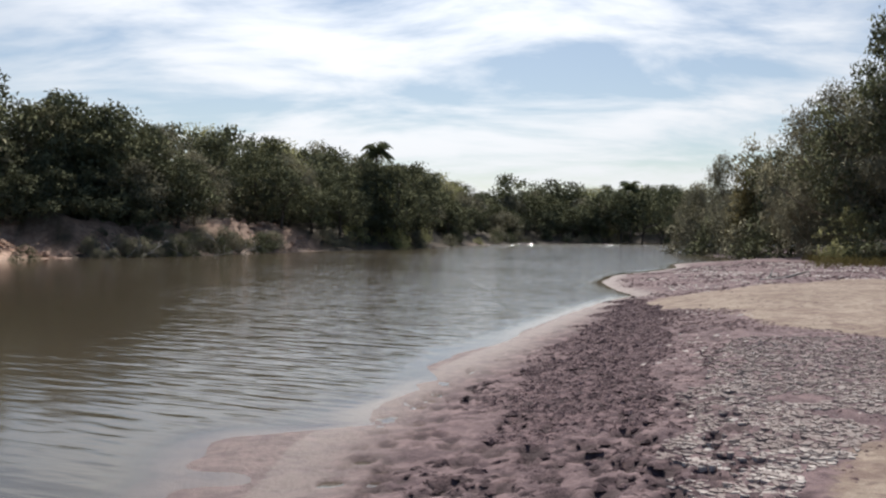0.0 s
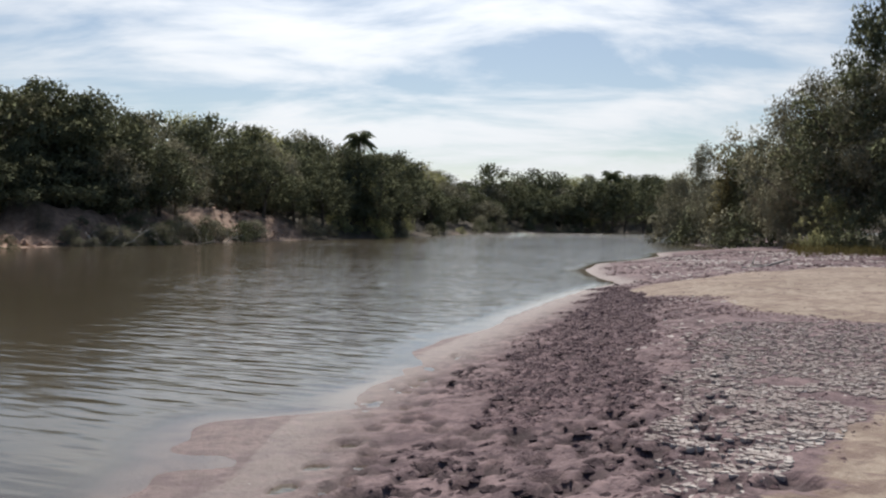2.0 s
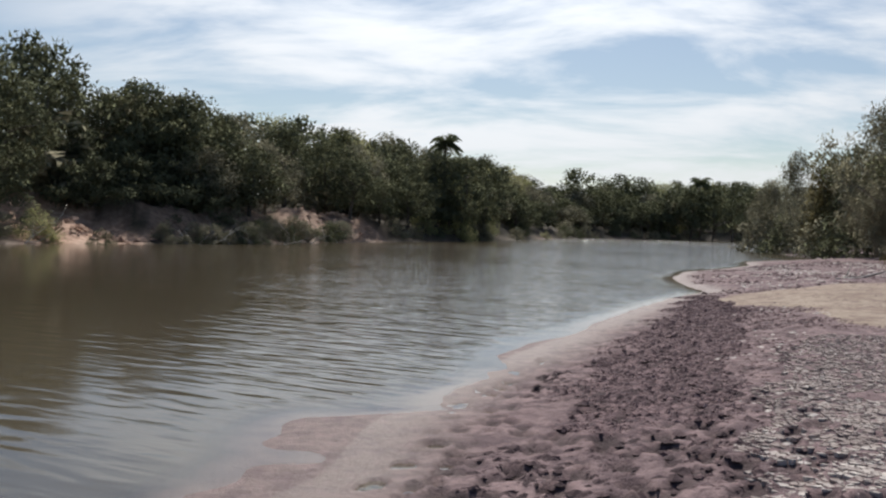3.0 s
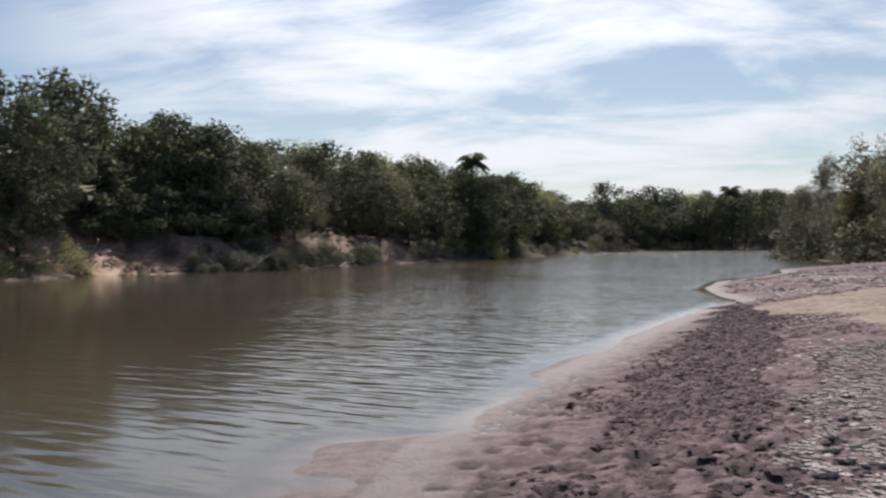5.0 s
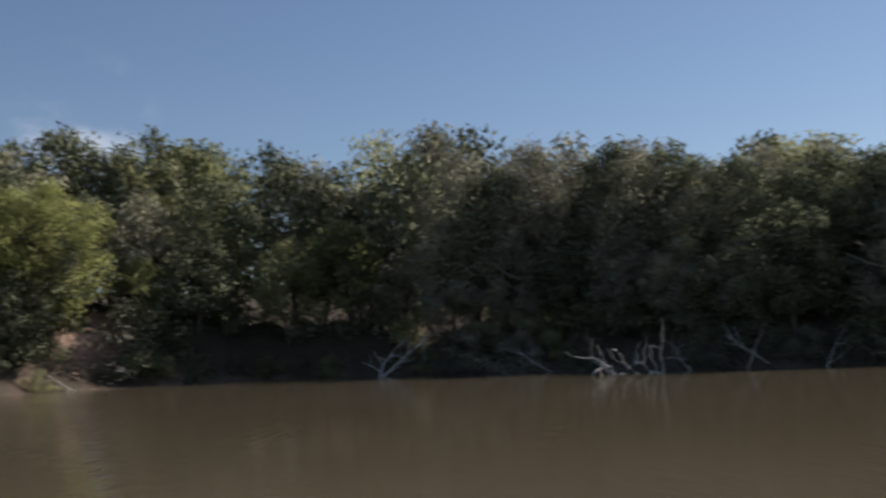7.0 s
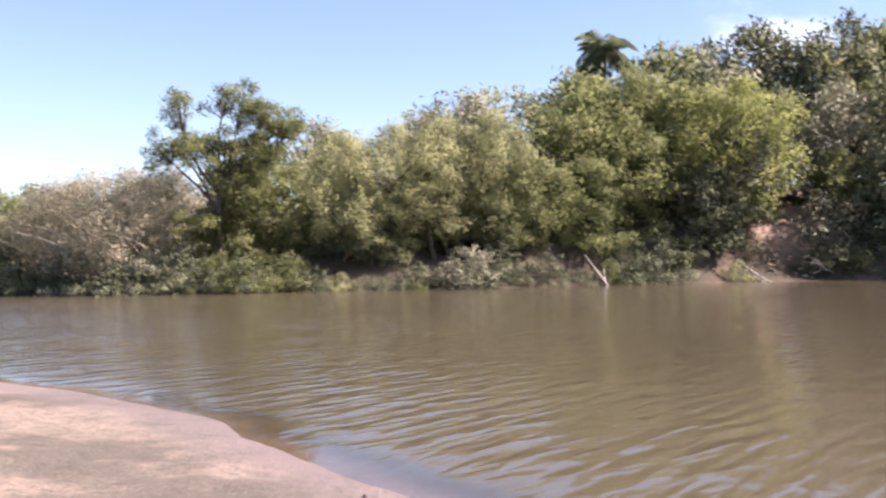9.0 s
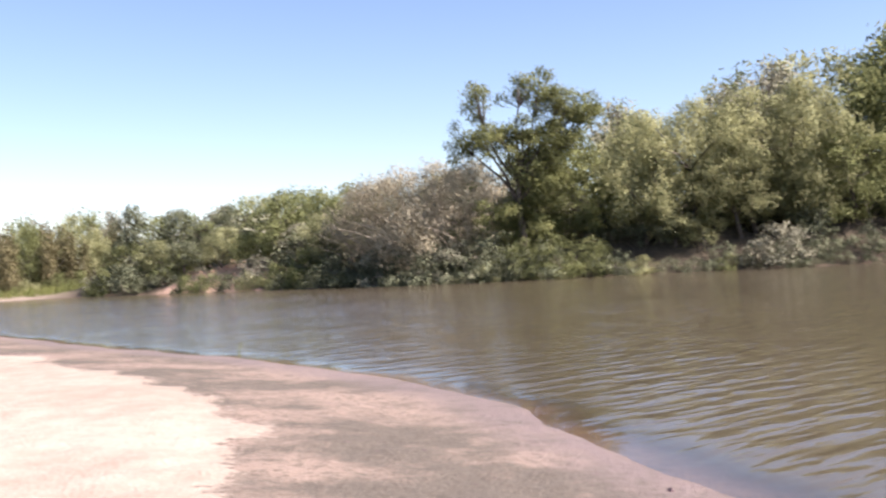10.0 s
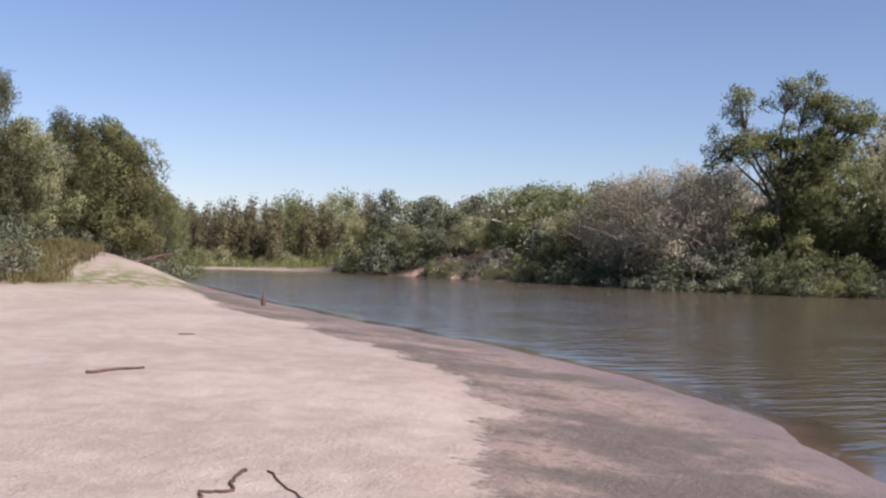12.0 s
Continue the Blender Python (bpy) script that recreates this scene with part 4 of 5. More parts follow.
# single trees of the far bank that stand out: kind, bearing, distance, bearing of the top, breadth, variant
for kind, az, d, top, wide, pick in (
        ("broad", 20.7, 84, 7.7, 1.05, 0), ("broad", 18.2, 84, 7.2, 1.0, 1), ("broad", 22.5, 86, 7.0, 0.95, 1), ("broad", 16.4, 84, 6.0, 0.9, 0), ("broad", 19.4, 86, 6.4, 1.0, 0), ("broad", 61.3, 93, 13.3, 0.5, 1),
        ("broad", -3.7, 205, 3.5, 1.2, 0), ("broad", -6.0, 226, 3.2, 1.3, 1), ("broad", -7.2, 228, 3.05, 1.1, 0), ("broad", -12.3, 236, 2.9, 0.8, 1), ("broad", -10.0, 221, 2.7, 1.0, 0), ("broad", -11.2, 222, 2.65, 1.0, 1), ("broad", -8.9, 219, 2.5, 1.0, 0),
        ("broad", 1.5, 128, 4.3, 0.9, 0), ("broad", 47.9, 72, 11.3, 0.7, 0), ("broad", 50.8, 73, 11.5, 0.8, 1), ("grey", 55.5, 76, 11.8, 0.7, 0), ("broad", 57.6, 78, 10.6, 0.9, 1), ("grey", 59.2, 80, 11.2, 0.9, 1), ("broad", 63.2, 86, 11.6, 0.9, 0), ("grey", 53.0, 76, 10.8, 0.8, 1), ("broad", 44.5, 66, 10.2, 0.8, 1), ("broad", 39.5, 64, 9.9, 0.8, 0),
        ("broad", 71.0, 104, 12.4, 0.8, 0), ("broad", 76.0, 99, 12.1, 0.8, 2), ("broad", 81.0, 100, 12.4, 0.75, 0), ("broad", 79.0, 101, 12.0, 0.7, 1),
        ("yellow", 82.8, 83, 10.2, 1.05, 0), ("broad", 77.4, 98, 13.2, 0.8, 0), ("broad", 81.6, 99, 13.2, 0.75, 1), ("broad", 84.0, 97, 12.4, 0.8, 0), ("broad", 86.4, 94, 12.2, 0.8, 2), ("broad", 74.6, 100, 12.6, 0.8, 1), ("palm", 3.8, 122, 5.2, 0.95, 0), ("palm", -10.5, 226, 3.05, 0.95, 0), ("palm", 89.9, 89, 12.7, 0.85, 0), ("broad", 4.4, 118, 4.5, 0.9, 0), ("broad", 2.9, 117, 4.2, 0.9, 1), ("broad", 91.3, 85, 10.8, 0.9, 2), ("willow", 88.6, 86, 11.0, 0.9, 2),
        ("bare", 98.2, 85, 9.75, 0.8, 0), ("dry", 114.8, 79, 5.6, 1.05, 1), ("dry", 116.9, 80, 5.8, 1.1, 0), ("dry", 118.7, 83, 5.4, 1.05, 1), ("dry", 120.6, 86, 4.8, 1.0, 0),
        ("shrub", 115.4, 75, 1.3, 1.1, 2), ("shrub", 116.8, 75, 1.1, 1.2, 3), ("shrub", 118.4, 77, 1.0, 1.2, 3), ("shrub", 120.0, 79, 1.2, 1.1, 2), ("shrub", 113.6, 75, 2.0, 1.2, 3), ("broad_green", 125.5, 96, 4.5, 1.1, 0), ("broad_green", 123.2, 97, 4.5, 1.0, 1),
        ("broad", 133.4, 112, 4.1, 0.8, 0), ("olive", 102.0, 76, 8.2, 1.0, 0), ("olive", 99.0, 77, 8.6, 1.0, 1), ("olive", 105.0, 76, 7.8, 1.0, 1), ("olive", 96.5, 77, 8.9, 0.9, 0)):
    x, y = polar(az, d)
    plant(kind, x, y, EYE + d * math.tan(radians(top)) - ground_z(x, y), wide=wide, pick=pick)
plant("open", *OPEN_AT, 15.0, wide=1.0, pick=0, turn=radians(-69), sink=0.0)

# the wood on the near side, up the river: same columns
for kind, az, d, top, wide, pick in (
        ("willow", -14.2, 110, 3.0, 0.9, 1), ("willow", -15.6, 103, 4.6, 0.6, 1), ("plume", -17.2, 95, 6.1, 0.75, 1), ("broad", -18.6, 90, 5.2, 0.8, 0),
        ("grey", -19.6, 80, 6.4, 0.8, 0), ("grey", -21.2, 72, 8.5, 0.8, 1), ("broad", -23.0, 67, 8.9, 0.9, 1), ("willow", -25.6, 66, 9.2, 1.0, 1), ("broad", -28.5, 62, 9.6, 1.0, 0),
        ("broad", -24.9, 78, 13.2, 0.55, 0), ("grey", -20.4, 82, 5.4, 0.9, 1), ("willow", -18.0, 97, 3.6, 1.0, 1), ("grey", -22.0, 74, 5.2, 0.9, 0), ("willow", -16.5, 97, 2.6, 1.1, 1),
        ("grey", -24.4, 63, 5.5, 1.0, 1), ("broad", -26.6, 61, 5.0, 1.1, 1), ("shrub", -14.0, 108, 1.0, 1.3, 2), ("shrub", -15.2, 103, 1.3, 1.2, 3), ("shrub", -16.8, 92, 1.0, 1.2, 2),
        ("shrub", -18.2, 84, 1.2, 1.3, 3), ("grey", -19.8, 74, 3.4, 0.9, 0), ("shrub", -21.3, 71, 1.1, 1.2, 2), ("shrub", -22.6, 62, 2.1, 1.1, 0), ("shrub", -24.0, 60, 1.6, 1.2, 3), ("shrub", -26.0, 57, 1.5, 1.2, 2)):
    x, y = polar(az, d)
    plant(kind, x, y, EYE + d * math.tan(radians(top)) - ground_z(x, y), wide=wide, pick=pick)

# the wood on the near side, down the river
for kind, az, d, top, wide, pick in (
        ("bushy", 149.0, 50, 7.7, 0.92, 0), ("bushy", 151.3, 48, 8.8, 0.75, 1), ("bushy", 147.8, 53, 6.9, 0.5, 0), ("bushy", 150.1, 51, 7.5, 0.6, 1), ("bushy", 148.5, 55, 7.2, 0.55, 0), ("bushy", 146.8, 59, 4.9, 0.6, 0), ("willow", 145.7, 72, 3.4, 0.7, 2),
        ("bushy", 153.2, 46, 7.4, 0.8, 2), ("bushy", 155.0, 43, 11.0, 0.7, 1), ("bushy", 157.8, 42, 11.5, 0.8, 0), ("broad", 160.5, 41, 11.0, 1.0, 0),
        # dark-leaved shrubs added low down to stand in for shade under the crowns
        ("shrub", 152.6, 45, 1.7, 1.1, 3), ("shrub", 150.7, 47, 1.5, 1.1, 3), ("broad", 152.0, 51, 5.0, 1.0, 0), ("broad", 149.8, 55, 4.6, 0.9, 1), ("broad", 148.6, 58, 3.4, 0.7, 0), ("broad", 154.6, 44, 4.5, 0.9, 1), ("shrub", 153.9, 37, 2.0, 1.0, 3), ("shrub", 155.6, 35, 2.0, 1.1, 3),
        ("shrub", 151.6, 46, 1.9, 1.2, 3), ("shrub", 149.6, 50, 1.5, 1.2, 3), ("shrub", 148.0, 56, 1.2, 0.9, 3), ("shrub", 146.9, 62, 1.2, 1.0, 3), ("shrub", 145.8, 70, 0.9, 1.1, 3), ("shrub", 144.9, 76, 0.8, 1.0, 1)):
    x, y = polar(az, d)
    plant(kind, x, y, EYE + d * math.tan(radians(top)) - ground_z(x, y), wide=wide, pick=pick)

# a stand of young willows behind the far sandbank
for d0, low, gap in ((125, 0.84, 1.0), (131, 1.0, 1.15), (138, 1.06, 1.4)):
    az = 134.5
    while az < 152:
        d = d0 + trng.uniform(-2, 2) - 0.9 * max(0.0, az - 142)
        x, y = polar(az, d)
        top = float(np.interp(az, [135, 139, 142, 147], [3.7, 3.7, 3.3, 3.2])) * trng.uniform(low - 0.10, low + 0.05)
        plant("plume" if trng.random() < 0.75 else "willow", x, y, max(3.0, EYE + d * math.tan(radians(top)) - ground_z(x, y)), wide=trng.uniform(0.7, 0.95))
        az += gap * trng.uniform(0.8, 1.2)
for k in range(16):
    x, y = polar(136.5 + k * 0.8, 121.5 - 0.9 * max(0.0, k * 0.8 - 5) + trng.uniform(-1, 1))
    plant("shrub", x, y, trng.uniform(1.2, 2.6), wide=1.1, pick=trng.choice((0, 1, 1)))

# ---- driftwood and sticks ----


def branch_thing(name, label, seed, place, reach_, arms, mat, thick, turn=0.0, lift=0.35, category="driftwood", bend=0.35):
    """A dead branch with forks: one stem and its arms, each a mesh."""
    rng = random.Random(seed)
    x, y = place
    top = tagged(new(name), label, category)
    top.matrix_basis = pose(x, y, ground_z(x, y) - 0.05 if ground_z(x, y) > 0 else -0.1, 0, 0, turn)
    verts, faces = [], []
    stem = wander(rng, (0, 0, 0), (1, 0, lift), reach_, 7, bend * 0.5)
    for p in stem:
        p.z = max(p.z, 0.0)
    tube(verts, faces, stem, [thick * (1 - 0.1 * k) for k in range(8)], 6)
    part("stem", mesh_of("stem", verts, faces, mat, True), top)
    for k in range(arms):
        verts, faces = [], []
        at = stem[1 + k * 6 // max(arms, 1)]
        path = wander(rng, at, (rng.uniform(0.2, 1.0), rng.uniform(-0.9, 0.9), rng.uniform(0.1, 1.1)), reach_ * rng.uniform(0.35, 0.7), 6, bend, 0.08)
        for p in path:
            p.z = max(p.z, 0.01)
        tube(verts, faces, path, [thick * (0.6 - 0.075 * j) for j in range(7)], 5)
        twig = wander(rng, path[3], (rng.uniform(-0.4, 1), rng.uniform(-1, 1), rng.uniform(0, 1)), reach_ * 0.25, 4, bend)
        tube(verts, faces, twig, [thick * (0.35 - 0.06 * j) for j in range(5)], 4)
        part("branch", mesh_of("branch", verts, faces, mat, True), top)
    return top


PALE = "bleached grey driftwood branch lying at the waterline"
branch_thing("driftwood_branch", PALE, 3, polar(48.6, 56.6), 5.4, 7, PALE_WOOD, 0.075, 226, 0.16, bend=0.5)
branch_thing("driftwood_branch", PALE, 4, polar(48.2, 56.2), 5.0, 4, PALE_WOOD, 0.07, 236, 0.05, bend=0.5)
branch_thing("dead_tree", "bleached bare dead tree leaning out of the water", 6, polar(64.8, 75.5), 4.6, 6, PALE_WOOD, 0.08, 60, 0.8, "dead tree")
branch_thing("dead_tree", "bleached bare dead tree leaning out of the water", 7, polar(64.9, 75.5), 5.0, 4, PALE_WOOD, 0.075, 150, 0.5, "dead tree")
branch_thing("leaning_stick", "pale bare stick leaning up out of the bank", 8, polar(90.0, 73.5), 3.0, 1, DRIFT, 0.08, 250, 1.6, "stick", 0.2)
branch_thing("leaning_stick", "pale bare stick leaning up out of the bank", 9, polar(44.5, 57.0), 3.0, 1, DRIFT, 0.045, 20, 2.5, "stick", 0.2)
branch_thing("leaning_stick", "pale bare stick leaning up out of the bank", 10, polar(40.5, 56.5), 2.4, 2, DRIFT, 0.045, 80, 1.4, "stick", 0.3)
branch_thing("leaning_stick", "pale bare stick leaning up out of the bank", 12, polar(81.2, 79), 3.2, 2, DRIFT, 0.06, 250, 0.5, "stick", 0.3)
for k, (az, d, big_) in enumerate(((16.8, 72, 3.6), (18.0, 70.5, 3.0), (15.6, 73.2, 3.2), (14.4, 75.2, 2.8), (13.0, 77.6, 3.0), (11.4, 82, 3.0), (9.8, 88.5, 2.6), (17.4, 72.5, 2.6))):
    branch_thing("fallen_branch", "grey fallen branch on the clay bank", 114 + k, polar(az, d), big_ * 0.75, 4, DRIFT, 0.045, 60 + 70 * k, 0.45)
for k, (az, d, big_) in enumerate(((17.6, 71.5, 3.0), (15.4, 74.5, 2.6), (13.4, 77, 3.2), (12.0, 81, 2.8), (10.2, 88, 2.6), (18.5, 70.5, 2.4), (43.2, 58, 3.0), (45.0, 58.4, 3.2), (46.4, 58.0, 2.8), (47.4, 58.4, 3.0), (50.6, 60, 3.0), (44.0, 57.4, 2.4), (26.5, 64, 3.0), (28.5, 62, 3.2), (30.6, 60, 2.8), (34.5, 55, 2.6), (38.5, 56, 3.0), (42.5, 58, 3.0), (55, 66, 3.0), (59, 71, 3.0),
                                   (110.5, 74.5, 2.8), (111.3, 75, 2.4), (100.5, 73.5, 2.6), (82.0, 80, 2.2), (82.6, 79.5, 2.4), (83.2, 79.5, 2.2), (81.6, 80, 2.0), (78.0, 82, 2.8), (74.5, 84, 2.6), (96.5, 75.5, 2.4), (118.0, 77, 2.6))):
    branch_thing("brushwood", "tangle of brown dead brushwood on the bank", 30 + k, polar(az, d), big_, 6, BARK if k % 3 else DRIFT, 0.045, 70 + az + 50 * (k % 4), 0.5, "brushwood")
branch_thing("log", "grey weathered log lying on the sand", 20, (11.4, 36.0), 2.4, 1, DRIFT, 0.10, 25, 0.02, "log", 0.15)
branch_thing("log", "dark log at the foot of the grassy mound", 21, polar(147.4, 40), 2.2, 2, STICK, 0.10, 200, 0.1, "log", 0.2)


def stick(name, label, points, thick):
    """A thin crooked stick that lies on the sand through the given plan points."""
    verts, faces = [], []
    rng, path = random.Random(len(points) + int(points[0][0] * 10)), []
    for (ax, ay), (bx, by) in zip(points, points[1:]):
        for k in range(5):
            x, y = ax + (bx - ax) * k / 5 + rng.uniform(-0.02, 0.02), ay + (by - ay) * k / 5 + rng.uniform(-0.02, 0.02)
            path.append((x, y, ground_z(x, y) + thick * 0.8))
    tube(verts, faces, path, [thick * (1.1 - 0.5 * k / len(path)) for k in range(len(path))], 6)
    return tagged(new(name, mesh_of(name, verts, faces, STICK, True)), label, "stick")


stick("dry_stick", "dark dry stick lying on pale sand", [(-6.1, -10.5), (-6.55, -10.6), (-7.0, -10.6)], 0.02)
stick("dry_stick", "short dark stick on pale sand", [(-10.4, -14.9), (-10.8, -14.9)], 0.013)
stick("crooked_twig", "crooked dark twig on pale sand", [(-4.3, -5.4), (-4.08, -5.28), (-3.9, -5.05), (-3.72, -5.1), (-3.5, -4.85)], 0.013)
stick("crooked_twig", "thin dark twig on pale sand", [(-4.4, -5.3), (-4.28, -5.0), (-4.05, -4.45)], 0.008)
verts, faces = [], []
tube(verts, faces, [(-22.6, -27.3, -0.2), (-22.58, -27.3, 0.25), (-22.64, -27.28, 0.52)], [0.09, 0.08, 0.05], 7)
tagged(new("stump", mesh_of("stump", verts, faces, STICK, True)), "dark broken stump standing in shallow water", "stump")
verts, faces = [], []
tube(verts, faces, [(-18.0, -14.0, -0.1), (-17.98, -14.0, 0.12), (-18.06, -13.98, 0.32)], [0.012, 0.011, 0.004], 4)
tagged(new("reed", mesh_of("reed", verts, faces, LEAF["grass"])), "single yellow-green reed standing in shallow water", "reed")


def lump(rng, x, y, z, size, tall=0.6):
    """A faceted clod: eight ragged corners."""
    v = []
    for sx, sy, sz in ((1, 0, 0), (0.5, 0.87, 0.1), (-0.5, 0.87, 0), (-1, 0, 0.1), (-0.5, -0.87, 0), (0.5, -0.87, 0.1), (0, 0, 1), (0.35, 0.2, 0.85)):
        v.append((x + size * (sx + rng.uniform(-0.25, 0.25)), y + size * (sy + rng.uniform(-0.25, 0.25)), z + size * tall * (sz + rng.uniform(-0.15, 0.2)) - 0.01))
    f = [(k, (k + 1) % 6, 6 + (k < 2)) for k in range(6)] + [(2, 6, 7), (0, 7, 6)]
    return v, f


for x, y, size in ((-7.9, -1.95, 0.04), (-7.2, -1.25, 0.035)):
    v, f = lump(random.Random(int(x * 100)), x, y, ground_z(x, y), size, 0.9)
    tagged(new("pebble", mesh_of("pebble", v, f, CLOD)), "small dark stone on the wet sand", "stone", "pebbles on the shore")

# ---- loose stuff: clods, litter, grass ----


def scatter(count, seed, box, keep, make):
    """Joins count small pieces at the places of a box where keep(zone...) holds."""
    rng = random.Random(seed)
    px = np.array([rng.uniform(box[0], box[1]) for _ in range(count * 4)])
    py = np.array([rng.uniform(box[2], box[3]) for _ in range(count * 4)])
    pz, a, b = terrain(px, py)
    dn = shore_distance(px, py, NEAR_SHORE)[0]
    ok = np.nonzero(keep(px, py, pz, a, b, dn))[0][:count]
    verts, faces = [], []
    for k in ok:
        v, f = make(rng, px[k], py[k], pz[k])
        faces += [tuple(len(verts) + i for i in q) for q in f]
        verts += v
    return verts, faces


def blade(tall):
    def make(rng, x, y, z):
        v, f = [], []
        for _ in range(6):
            w, h = rng.uniform(0, 6.28), tall * rng.uniform(0.5, 1.2)
            bx, by = x + rng.gauss(0, tall * 0.35), y + rng.gauss(0, tall * 0.35)
            c, s, lean = math.cos(w), math.sin(w), rng.uniform(0.1, 0.5) * h
            b = len(v)
            v += [(bx - s * 0.03 * tall, by + c * 0.03 * tall, z - 0.03), (bx + s * 0.03 * tall, by - c * 0.03 * tall, z - 0.03), (bx + c * lean * 0.4 + s * 0.02 * tall, by + s * lean * 0.4 - c * 0.02 * tall, z + h * 0.6), (bx + c * lean, by + s * lean, z + h)]
            f += [(b, b + 1, b + 2), (b, b + 2, b + 3)]
        return v, f
    return make


v, f = scatter(11000, 91, (0.2, 6, 7.0, 28), lambda x, y, z, a, b, dn: (z > 0.03) & (b[3] > 0.15 + 0.6 * fbm(x, y, 1.7, 2, 9)),
               lambda rng, x, y, z: lump(rng, x, y, z, rng.uniform(0.016, 0.05) * (1.0 + 0.035 * max(0.0, y - 9.0)), rng.uniform(0.3, 0.7)))
tagged(new("mud_clods", mesh_of("mud_clods", v, f, CLOD)), "dark crumbly clods of trampled mud", "clods", kind="stuff")
v, f = scatter(6500, 98, (1.2, 8, 6.0, 26), lambda x, y, z, a, b, dn: (z > 0.03) & (a[0] > 0.3) & (dn > 1.0) & (b[3] < 0.5) & (fbm(x, y, 0.55, 3, 23) > 0.40), lambda rng, x, y, z: lump(rng, x, y, z, rng.uniform(0.012, 0.042) * (1.0 + 0.04 * max(0.0, y - 9.0)), rng.uniform(0.25, 0.6)))
tagged(new("mud_crumbs", mesh_of("mud_crumbs", v, f, CLOD)), "brown crumbs strewn over drying mud", "crumbs", kind="stuff")
v, f = scatter(4200, 88, (5, 24, 27, 62), lambda x, y, z, a, b, dn: (z > 0.03) & (a[0] > 0.4) & (dn > 0.35) & (fbm(x, y, 0.35, 3, 29) > 0.42), lambda rng, x, y, z: lump(rng, x, y, z, rng.uniform(0.03, 0.10), rng.uniform(0.3, 0.7)))
tagged(new("spit_clods", mesh_of("spit_clods", v, f, CLOD)), "dark clods of mud on the low spit", "clods", kind="stuff")
v, f = scatter(3600, 89, (2, 22, 7, 58), lambda x, y, z, a, b, dn: (z > 0.06) & (a[0] > 0.3) & (dn > 1.6) & (b[3] < 0.6) & (fbm(x, y, 0.6, 3, 33) > 0.50), lambda rng, x, y, z: lump(rng, x, y, z, rng.uniform(0.02, 0.06) * (1.0 + 0.03 * max(0.0, y - 9.0)), rng.uniform(0.2, 0.4)))
tagged(new("dry_mud_chips", mesh_of("dry_mud_chips", v, f, PLATE)), "pale chips of dried mud between the clods", "chips", kind="stuff")
v, f = scatter(1900, 99, (-1.0, 2.6, 4.6, 13.5), lambda x, y, z, a, b, dn: (z > 0.05) & (dn > 0.9) & (x < 1.35 + 0.25 * (y - 5.0)) & (fbm(x, y, 0.8, 3, 27) > 0.60 - 0.15 * np.clip(x + 0.2, 0, 1.2)), lambda rng, x, y, z: lump(rng, x, y, z, rng.choice((0.018, 0.026, 0.026, 0.038, 0.06)) * rng.uniform(0.8, 1.25), rng.uniform(0.3, 0.55)))
tagged(new("mud_flakes", mesh_of("mud_flakes", v, f, FLAKE)), "dark flakes of wet mud on the pink shore", "flakes", kind="stuff")
v, f = scatter(4000, 97, (-18, -5, -22, 0), lambda x, y, z, a, b, dn: (z > 0.03) & (a[0] > 0.5) & (dn < 4) & (fbm(x, y, 0.5, 2, 19) > 0.40), lambda rng, x, y, z: lump(rng, x, y, z, rng.uniform(0.010, 0.036), 0.35))
tagged(new("shore_crumbs", mesh_of("shore_crumbs", v, f, CLOD)), "dark crumbs of drying mud along the shore", "crumbs", kind="stuff")
v, f = scatter(1300, 92, (-16, -1, -22, -2), lambda x, y, z, a, b, dn: (z > 0.1) & (dn > 1.2), lambda rng, x, y, z: lump(rng, x, y, z, rng.uniform(0.005, 0.022), 0.5))
tagged(new("sand_litter", mesh_of("sand_litter", v, f, CLOD)), "small dark crumbs and twigs strewn on the sand", "litter", kind="stuff")
v, f = scatter(900, 93, (2.5, 16, 6, 36), lambda x, y, z, a, b, dn: (z > 0.1) & (a[0] < 0.4), lambda rng, x, y, z: lump(rng, x, y, z, rng.uniform(0.012, 0.04), 0.6))
tagged(new("sand_litter", mesh_of("sand_litter", v, f, CLOD)), "small dark crumbs strewn on ochre sand", "litter", kind="stuff")
v, f = scatter(7000, 94, (-24, -8, -44, -31), lambda x, y, z, a, b, dn: (z > 0.62) & (np.degrees(np.arctan2(-x, y)) > 149.9 + 4 * (fbm(x, y, 0.5, 2, 3) - 0.5)) & (fbm(x, y, 0.6, 3, 13) > 0.36), blade(0.30))
tagged(new("mound_grass", mesh_of("mound_grass", v, f, LEAF["mound"])), "brownish olive grass tufts on the sandy mound", "grass", kind="stuff")
v, f = scatter(2600, 95, (-84, -10, -125, -86), lambda x, y, z, a, b, dn: (z > 0.08) & (a[2] > 0.4) & (dn > 6), blade(0.9))
tagged(new("sandbank_grass", mesh_of("sandbank_grass", v, f, LEAF["grass"])), "bright green grass behind the sandbank", "grass", kind="stuff")
v, f = scatter(1600, 96, (18, 42, 48, 74), lambda x, y, z, a, b, dn: (z > 0.3) & (dn > 8) & (x > 0.36 * y), blade(0.5))
tagged(new("beach_grass", mesh_of("beach_grass", v, f, LEAF["mound"])), "dull olive grass along the edge of the wood", "grass", kind="stuff")

